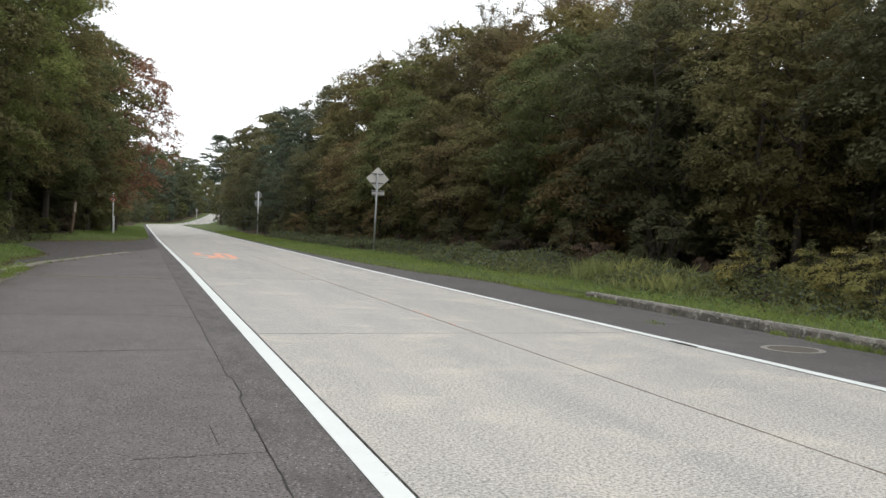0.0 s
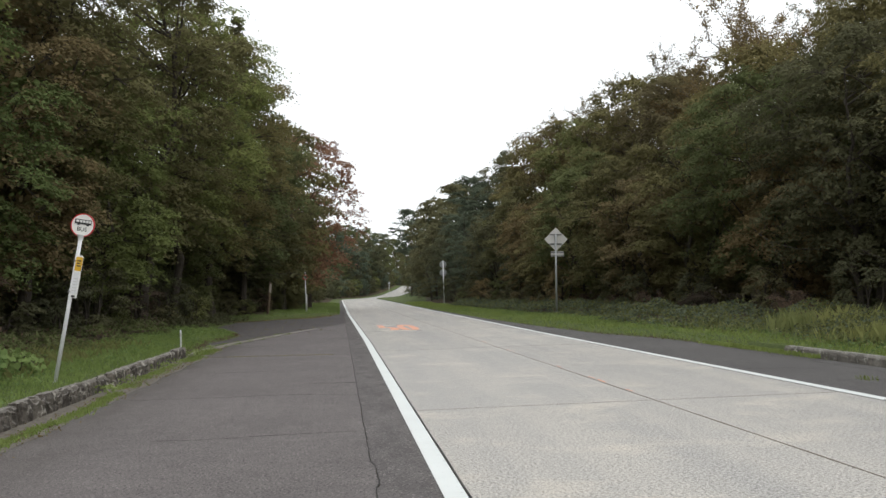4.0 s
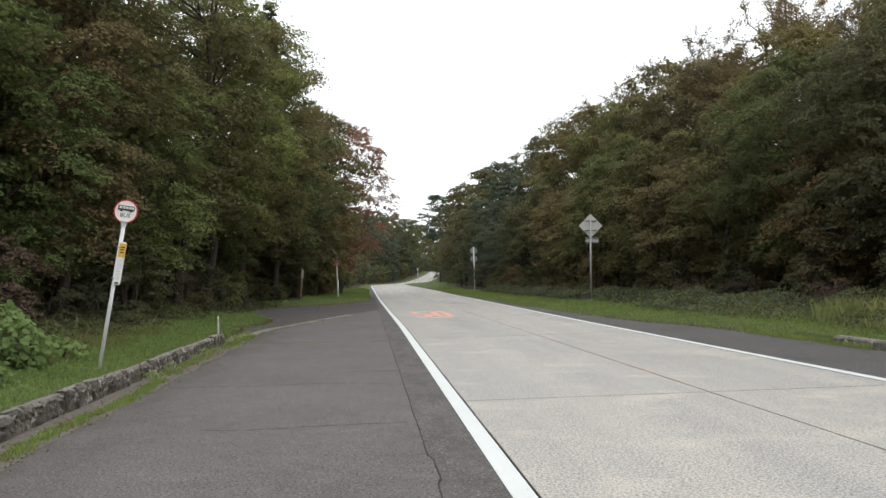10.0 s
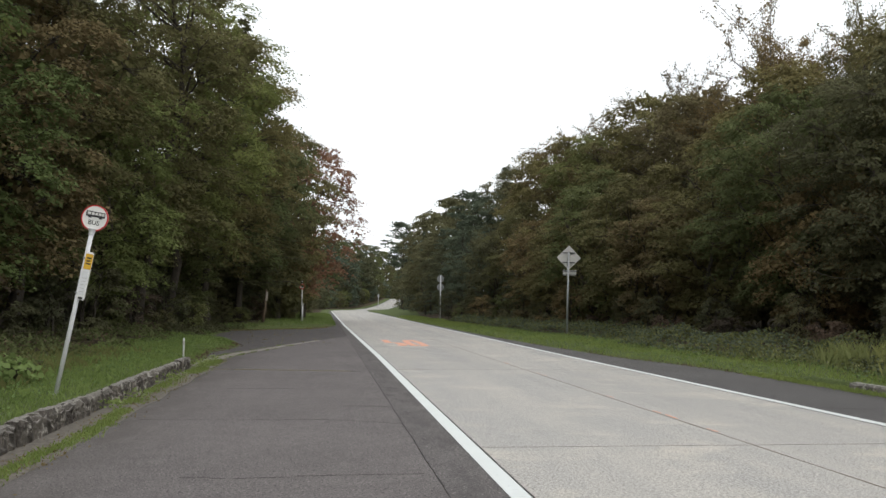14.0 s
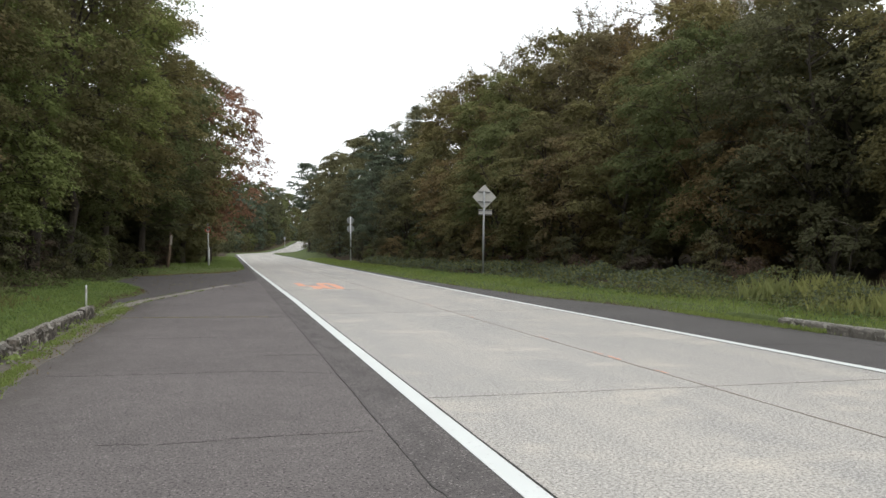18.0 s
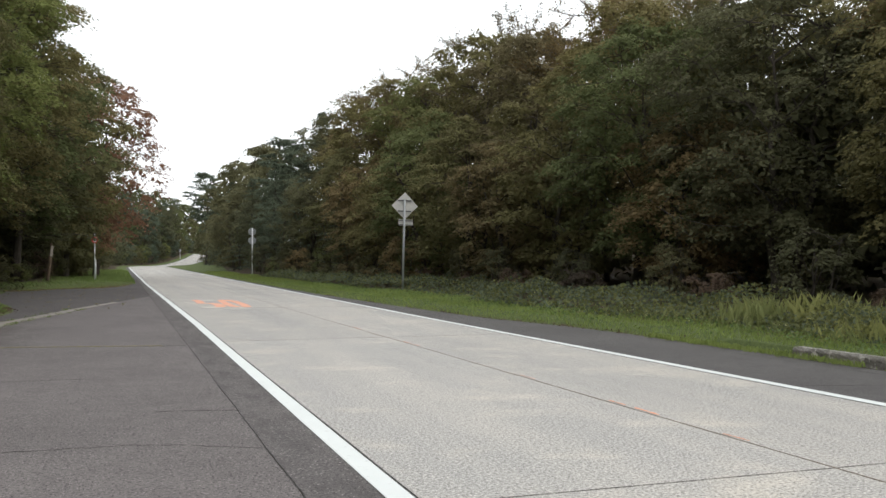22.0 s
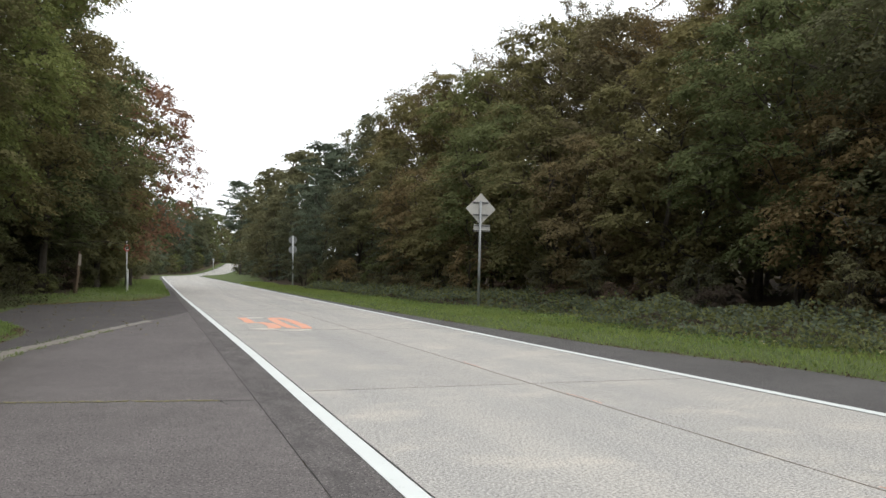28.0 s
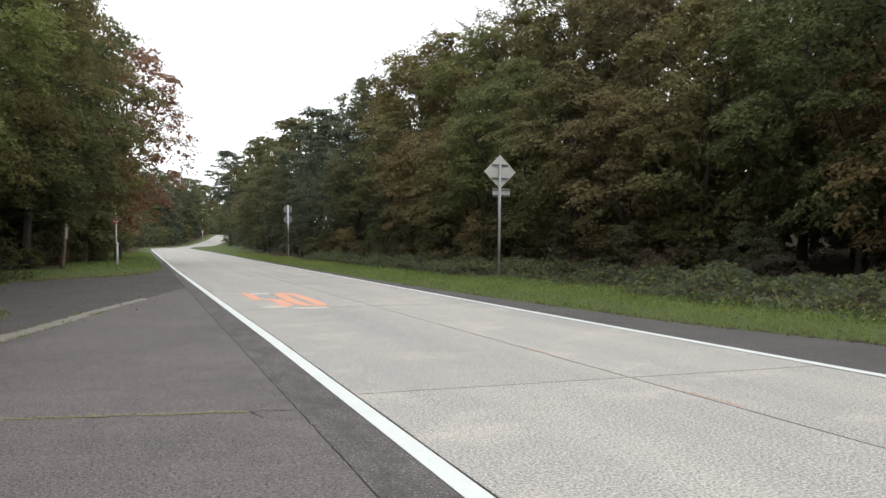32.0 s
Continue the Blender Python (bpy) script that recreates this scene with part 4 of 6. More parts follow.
def broadleaf(seed, H, R, low, lobes, boughs, per, size, bough=0.8, stems=1, bark=M_BARK, lobe=(0.28, 0.42), top=0.6, droop=0.5, inner=60):
    """Meshes of a broadleaved tree: trunk, branchwork and a crown of layered leafy boughs."""
    rng = np.random.default_rng(seed)
    trunk, limbs, tops = [], [], []
    for s in range(stems):
        foot = np.array([0.3 * math.cos(2.4 * s), 0.3 * math.sin(2.4 * s), 0.0]) * (stems > 1) * min(1, R / 3) + np.array([0, 0, -0.3])
        head = np.array([R * 0.2 * rng.normal(), R * 0.2 * rng.normal(), H * 0.78])
        p = bent(rng, foot, head, 9, 0.018)
        trunk.append((p, (0.011 * H + 0.03) * (1.05 - np.linspace(0, 1, 9)) ** 0.8 * np.r_[1.35, np.ones(8)]))
        tops.append(p)
    stars, singles, hidden = [], [], []
    for k in range(lobes):
        q = (k + rng.uniform(0.1, 0.9)) / lobes
        h = low + (H - low) * (0.04 + 0.88 * q)
        env = R * (min(1.0, 0.6 + 1.2 * q) if q < top else math.sqrt(max(0.03, 1 - ((q - top) / (1.03 - top)) ** 2)))
        rl = R * rng.uniform(*lobe) * (0.7 if q > 0.85 else 1.0)
        a = 2.39996 * k + rng.uniform(-0.6, 0.6)
        rad = max(0.0, env - rl - 0.4 * bough) * rng.uniform(0.7, 1.15)
        c = np.array([rad * math.cos(a), rad * math.sin(a), h])
        p = tops[k % stems]
        i = int(np.clip(np.searchsorted(p[:, 2], max(low * 0.5, h - rad * 0.8 - 0.4)), 1, 8))
        limbs.append((bent(rng, p[i], c, 6, 0.05), np.linspace(0.0035 * H + 0.01, 0.012, 6)))
        d = unit(rng.normal(size=(boughs, 3)) + np.array([0.55 * math.cos(a), 0.55 * math.sin(a), 0.45]))
        bc = c + d * np.array([1.0, 1.0, 0.7]) * rl * rng.uniform(0.45, 0.95, (boughs, 1))
        bc[:, 2] = np.maximum(bc[:, 2], 0.07 * H * rng.uniform(0.5, 1.2, boughs))
        out = d * np.array([1, 1, 0.25]) + 0.5 * np.array([math.cos(a), math.sin(a), 0.1]) + 0.25 * rng.normal(size=d.shape) * np.array([1, 1, 0.3])
        out = unit(out)
        L = bough * rng.uniform(0.6, 1.25, boughs)
        for e, o, l in zip(bc, out, L):
            if rng.random() < 0.6:
                limbs.append((np.array([c, 0.5 * (c + e) + 0.06 * rng.normal(size=3), e, e + o * l * 0.7 - UP * 0.15 * l]), (0.012, 0.010, 0.008, 0.004)))
        n = max(1, int(per * 0.5))
        pos, nrm, along = fans(rng, bc, out, L, n, size, droop)
        stars.append(sprays(rng, pos, nrm, size))
        pos, nrm, along = fans(rng, bc, out, L, per - n, size, droop, 0.13)
        singles.append(leaf_quads(rng, pos, nrm, size * 1.85, 0.6, along))
        if inner:
            w = unit(rng.normal(size=(inner, 3)))
            pos = c + w * np.array([1, 1, 0.6]) * rl * 0.62 * rng.uniform(0, 1, (inner, 1)) ** 0.4
            pos[:, 2] = np.maximum(pos[:, 2], 0.05 * H)
            hidden.append(leaf_quads(rng, pos, unit(rng.normal(size=(inner, 3)) + 0.3 * UP), max(0.2, 2.4 * size), 0.7))
    sets = [np.concatenate(g) for g in (stars, singles, hidden) if g]
    return (tubes_mesh("trunk", trunk, bark, 9), tubes_mesh("branchwork", limbs, bark, 4), leaves_mesh("crown", sets, LEAF["green"]))


def wispy(seed, H, R, low, per, size, bark):
    """Meshes of a thin-leaved tree: pale stems that fork upwards into a broom of fine twigs."""
    rng = np.random.default_rng(seed)
    trunk, limbs, tips = [], [], []

    def grow(p, d, length, r, depth):
        q = p + d * length
        mid = 0.5 * (p + q) + 0.04 * length * rng.normal(size=3)
        (trunk if depth == 0 else limbs).append((np.array([p, mid, q]), (r, r * 0.85, r * 0.7)))
        if depth >= 3:
            tips.append((p, q, d))
        if depth == 5:
            return
        for _ in range(2 if depth in (1, 3) else 3):
            e = unit(d + (0.18, 0.30, 0.48, 0.62, 0.72)[depth] * rng.normal(size=3) * np.array([1, 1, 0.6]) + (0.2 if depth < 3 else 0.05) * UP)
            grow(q if rng.random() < 0.65 else mid, e, length * rng.uniform(0.62, 0.86) * (0.8 if depth == 0 else 1), r * 0.68, depth + 1)

    for s in range(3):
        a = 2.1 * s + rng.uniform(0, 1)
        foot = np.array([0.25 * math.cos(a), 0.25 * math.sin(a), -0.3])
        grow(foot, unit(np.array([0.13 * R / 3 * math.cos(a), 0.13 * R / 3 * math.sin(a), 1.0])), H * 0.36, 0.0072 * H, 0)
    pos, along = [], []
    for p, q, d in tips:
        s = rng.uniform(0, 1.15, (per, 1))
        pos.append(p + (q - p) * s + 0.12 * rng.normal(size=(per, 3)))
        along.append(np.repeat(d[None], per, 0))
    pos, along = np.concatenate(pos), np.concatenate(along)
    keep = pos[:, 2] > low
    pos, along = pos[keep], along[keep]
    nrm = unit(UP * 0.6 + 0.8 * rng.normal(size=pos.shape))
    return (tubes_mesh("trunk", trunk, bark, 8), tubes_mesh("branchwork", limbs, bark, 4), leaves_mesh("crown", [leaf_quads(rng, pos, nrm, size, 0.5, along)], LEAF["green"]))


def conifer(seed, H, R, low, step, per, size, droop=0.12, tier=7, bark=M_BARK):
    """Meshes of a conifer with tiers of flat, drooping sprays."""
    rng = np.random.default_rng(seed)
    p = bent(rng, (0, 0, -0.3), (0.1, 0, H), 9, 0.006)
    trunk = [(p, (0.011 * H + 0.04) * (1.03 - np.linspace(0, 1, 9)))]
    limbs, quads = [], []
    z = low
    while z < H * 0.985:
        q = (z - low) / (H - low)
        for k in range(tier):
            L = R * ((1 - q) ** 0.8 * rng.uniform(0.65, 1.1) + 0.05)
            a = 2 * math.pi * (k + rng.uniform(-0.35, 0.35)) / tier + z
            d = np.array([math.cos(a), math.sin(a), 0.18 - droop * 2 * (1 - q)])
            z1 = z + rng.uniform(-0.2, 0.2)
            tip = np.array([0, 0, z1]) + d * L
            b = bent(rng, (0, 0, z1), tip, 5, 0.02)
            limbs.append((b, np.linspace(0.035 * (1 - q) + 0.01, 0.006, 5)))
            n = int(per * (0.35 + 0.65 * (1 - q)))
            s = rng.uniform(0.12, 1.05, (n, 1)) ** 0.8
            side = np.array([-math.sin(a), math.cos(a), 0.0])
            sp = 0.30 * L * (1.1 - s) + 0.12
            off = rng.uniform(-1, 1, (n, 1))
            pos = np.array([0, 0, z1]) + d * L * s + side * off * sp + UP * (rng.normal(size=(n, 1)) * 0.05 - 0.12 * np.abs(off) * sp)
            pos[:, 2] += 0.10 * L * np.sin(np.pi * s[:, 0])
            nrm = unit(UP + 0.35 * rng.normal(size=(n, 3)))
            quads.append(leaf_quads(rng, pos, nrm, size, 0.42, along=np.repeat((d + 0.6 * side)[None], n, 0)))
        z += step * (0.75 + 0.5 * (1 - q)) * rng.uniform(0.8, 1.2)
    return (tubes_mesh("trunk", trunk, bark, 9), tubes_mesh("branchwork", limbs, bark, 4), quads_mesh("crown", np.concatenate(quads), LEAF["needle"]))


KIT = {
    "near": [broadleaf(21, 13.2, 4.8, 3.0, 36, 13, 100, 0.064, 0.8), broadleaf(22, 14.0, 4.5, 2.6, 36, 13, 96, 0.067, 0.82), broadleaf(23, 8.0, 3.4, 0.8, 22, 12, 96, 0.062, 0.7, 2, lobe=(0.34, 0.48)), broadleaf(24, 9.0, 3.9, 1.2, 26, 12, 100, 0.062, 0.75, 2, lobe=(0.32, 0.46))],
    "broad": [broadleaf(1, 13.0, 4.6, 1.6, 27, 11, 66, 0.102, 0.95), broadleaf(2, 14.0, 4.3, 2.0, 27, 11, 66, 0.102, 0.95), broadleaf(7, 12.0, 4.7, 1.2, 27, 11, 66, 0.102, 0.95)],
    "tall": [broadleaf(3, 15.5, 4.0, 4.5, 22, 11, 46, 0.12, 0.9), broadleaf(4, 14.8, 3.8, 4.0, 22, 11, 46, 0.12, 0.9)],
    "airy": [wispy(5, 15.4, 3.8, 6.0, 105, 0.115, M_BARK_PALE), wispy(6, 14.8, 3.6, 5.5, 105, 0.115, M_BARK_PALE)],
    "low": [broadleaf(11, 7.4, 3.4, 0.5, 20, 11, 78, 0.076, 0.75, 3, lobe=(0.32, 0.46)), broadleaf(12, 6.6, 3.4, 0.4, 20, 11, 78, 0.076, 0.75, 3, lobe=(0.32, 0.46)), broadleaf(13, 8.4, 3.2, 0.7, 20, 11, 78, 0.076, 0.75, 2, lobe=(0.32, 0.46))],
    "far": [broadleaf(51, 13.0, 4.6, 0.8, 20, 8, 22, 0.22, 1.1, inner=26), broadleaf(52, 14.0, 4.3, 0.8, 20, 8, 22, 0.22, 1.1, inner=26), broadleaf(53, 7.5, 3.6, 0.2, 13, 9, 22, 0.19, 1.0, lobe=(0.34, 0.48), inner=26)],
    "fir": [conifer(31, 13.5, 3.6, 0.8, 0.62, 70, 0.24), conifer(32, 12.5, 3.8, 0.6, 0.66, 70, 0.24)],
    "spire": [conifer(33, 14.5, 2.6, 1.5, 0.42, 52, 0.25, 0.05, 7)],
    "pine": [broadleaf(34, 15.0, 3.6, 6.0, 16, 9, 60, 0.13, 1.0, droop=0.1, lobe=(0.3, 0.42))],
    "shrub": [broadleaf(41, 1.7, 1.1, 0.1, 9, 9, 34, 0.046, 0.34, 3, inner=0), broadleaf(42, 1.2, 1.05, 0.08, 9, 9, 34, 0.045, 0.32, 3, inner=0), broadleaf(43, 2.6, 1.4, 0.15, 11, 10, 36, 0.055, 0.42, 3, inner=0)],
    "sapling": [conifer(61, 1.6, 0.30, 0.35, 0.12, 12, 0.10, 0.0, 5)],
}
NAMES = {"broad": "broadleaf_tree", "tall": "broadleaf_tree", "airy": "sparse_tree", "low": "bushy_tree", "near": "broadleaf_tree", "fir": "fir_tree", "spire": "fir_tree", "pine": "pine_tree", "shrub": "shrub", "far": "broadleaf_tree", "sapling": "fir_sapling"}
TONE = {"green": "mid-green", "deep": "dark green", "olive": "olive yellow-green", "brown": "browning", "red": "rust-red autumn", "bright": "fresh green", "maple": "light green", "needle": "blue-green", "rust": "dry rust-brown", "gold": "yellow-green"}


def plant(kind, i, tone, x, y, s=1.0, turn=0.0, sz=None, group="", lean=(0, 0)):
    """Set one tree or shrub on the ground."""
    meshes = KIT[kind][i % len(KIT[kind])]
    what = {"broad": "broadleaved tree with a dense crown", "tall": "tall broadleaved tree above the wood's edge", "airy": "thin-leaved tree with pale bare branches", "low": "bushy tree leafy down to the ground",
            "near": "broadleaved tree overhanging the verge", "fir": "fir with layered drooping branches", "spire": "narrow spire-topped conifer", "pine": "pine with flat tiers of needles", "shrub": "low shrub at the wood's edge", "far": "broadleaved tree in the denser wood", "sapling": "young conifer among the shrubs on the verge"}[kind]
    ob = thing(NAMES[kind], f"{TONE[tone]} {what}", "shrub" if kind == "shrub" else "tree", group=group)
    ob.matrix_world = pose(x, y, ground_z(x, y) - 0.05, lean[0], lean[1], turn) @ Matrix.Diagonal((s, s, sz or s, 1))
    for nm, me in zip(("trunk", "branchwork", "crown"), meshes):
        p = part_mesh(nm, me, ob)
        if nm == "crown":
            p.material_slots[0].link = "OBJECT"
            p.material_slots[0].material = LEAF[tone]
    return ob


rng = random.Random(8)
# left side of the road: the wood's edge behind the bus stop and on to the bend
for kind, i, tone, x, y, s, turn in (
    ("near", 0, "maple", -10.8, 7.0, 1.0, 20), ("near", 3, "maple", -9.8, 10.5, 0.9, 80), ("near", 3, "brown", -10.0, 13.3, 1.08, 40), ("near", 1, "olive", -9.6, 16.0, 1.0, 200), ("near", 3, "maple", -8.9, 20.0, 1.0, 10),
    ("near", 1, "olive", -8.2, 25.0, 1.12, 120), ("near", 0, "maple", -8.2, 31.5, 1.14, 250), ("near", 1, "olive", -7.2, 37.5, 1.12, 40), ("near", 2, "green", -8.4, 34.5, 0.95, 150),
    ("broad", 1, "green", -6.5, 44.5, 1.08, 90), ("broad", 2, "olive", -5.9, 51.0, 1.14, 200), ("low", 0, "deep", -7.2, 48.0, 1.0, 30), ("far", 2, "deep", -8.4, 45.0, 0.8, 31), ("far", 2, "deep", -9.4, 40.5, 0.9, 131), ("far", 2, "deep", -7.2, 57.5, 0.75, 231), ("far", 2, "deep", -6.2, 69.0, 0.8, 331), ("low", 1, "deep", -10.6, 37.0, 0.9, 71),
    ("broad", 0, "olive", -4.9, 57.5, 1.0, 20), ("broad", 0, "red", -3.3, 64.0, 1.14, 300), ("broad", 1, "olive", -4.9, 70.0, 0.9, 60), ("far", 2, "deep", -7.0, 62.0, 0.9, 60), ("far", 2, "deep", -5.6, 72.0, 0.9, 160), ("far", 2, "deep", -8.0, 55.0, 0.9, 20), ("low", 1, "olive", -5.0, 59.5, 0.9, 10), ("low", 1, "deep", -5.6, 66.5, 0.8, 100),
    ("broad", 1, "olive", -5.8, 75.0, 0.8, 150), ("low", 2, "deep", -5.2, 79.0, 0.9, 77), ("broad", 2, "deep", -6.2, 84.0, 0.85, 10), ("low", 0, "deep", -5.0, 89.0, 0.9, 120), ("far", 0, "green", -6.2, 96.0, 0.8, 210),
    ("far", 2, "deep", -5.0, 101.0, 0.9, 200), ("far", 1, "deep", -6.4, 108.0, 0.8, 20), ("far", 2, "green", -4.8, 115.0, 0.9, 5), ("far", 0, "green", -6.0, 123.0, 0.8, 100),
    ("far", 2, "deep", -4.8, 130.0, 0.9, 300), ("far", 0, "deep", -6.0, 139.0, 0.8, 40), ("far", 2, "deep", -4.6, 148.0, 0.9, 30), ("far", 1, "deep", -5.4, 158.0, 0.8, 10), ("far", 2, "deep", -3.8, 168.0, 0.9, 150), ("far", 0, "deep", -4.0, 180.0, 0.8, 250), ("far", 2, "deep", -2.8, 192.0, 0.9, 50),
    ("tall", 1, "green", -13.8, 3.0, 1.0, 30), ("near", 0, "brown", -12.2, 12.8, 1.0, 300), ("broad", 1, "green", -12.4, 21.5, 1.0, 100), ("tall", 0, "brown", -14.0, 11.5, 1.0, 130), ("far", 1, "deep", -13.4, 20.0, 1.08, 230), ("tall", 1, "green", -12.8, 28.0, 1.02, 10),
    ("tall", 0, "deep", -12.4, 36.0, 1.0, 70), ("tall", 1, "deep", -12.2, 45.0, 0.95, 190), ("far", 1, "deep", -11.0, 55.0, 0.95, 290), ("far", 0, "deep", -10.6, 66.0, 0.9, 120),
    ("far", 0, "deep", -10.5, 80.0, 0.9, 80), ("far", 1, "deep", -11.0, 98.0, 0.9, 20), ("far", 0, "deep", -11.0, 120.0, 0.9, 10), ("far", 1, "deep", -18.5, 7.0, 1.0, 15),
    ("far", 0, "deep", -18.0, 16.0, 1.0, 75), ("far", 1, "deep", -17.5, 25.0, 1.0, 175), ("far", 0, "deep", -17.0, 34.0, 1.0, 275), ("far", 1, "deep", -16.5, 44.0, 1.0, 5), ("far", 0, "deep", -16.0, 55.0, 1.0, 45),
    ("far", 2, "deep", -13.0, 8.0, 1.0, 60), ("far", 2, "brown", -12.6, 15.0, 1.0, 160), ("far", 2, "deep", -12.2, 23.5, 1.0, 260), ("far", 2, "deep", -12.0, 32.0, 1.0, 0), ("far", 2, "deep", -11.0, 41.0, 1.0, 90), ("far", 2, "deep", -10.0, 51.0, 1.0, 180),
    # unseen, behind the view: added to carry the wood on and screen sky light
    ("tall", 0, "deep", -13.5, -6.0, 1.0, 0), ("far", 1, "green", -11.5, -14.0, 1.0, 90), ("far", 0, "deep", -11.5, -24.0, 1.0, 180),
):
    plant(kind, i, tone, x, y, s, turn, group="trees left of the road")
plant("spire", 0, "deep", -6.7, 46.5, 1.45, 0, sz=1.24, group="trees left of the road")
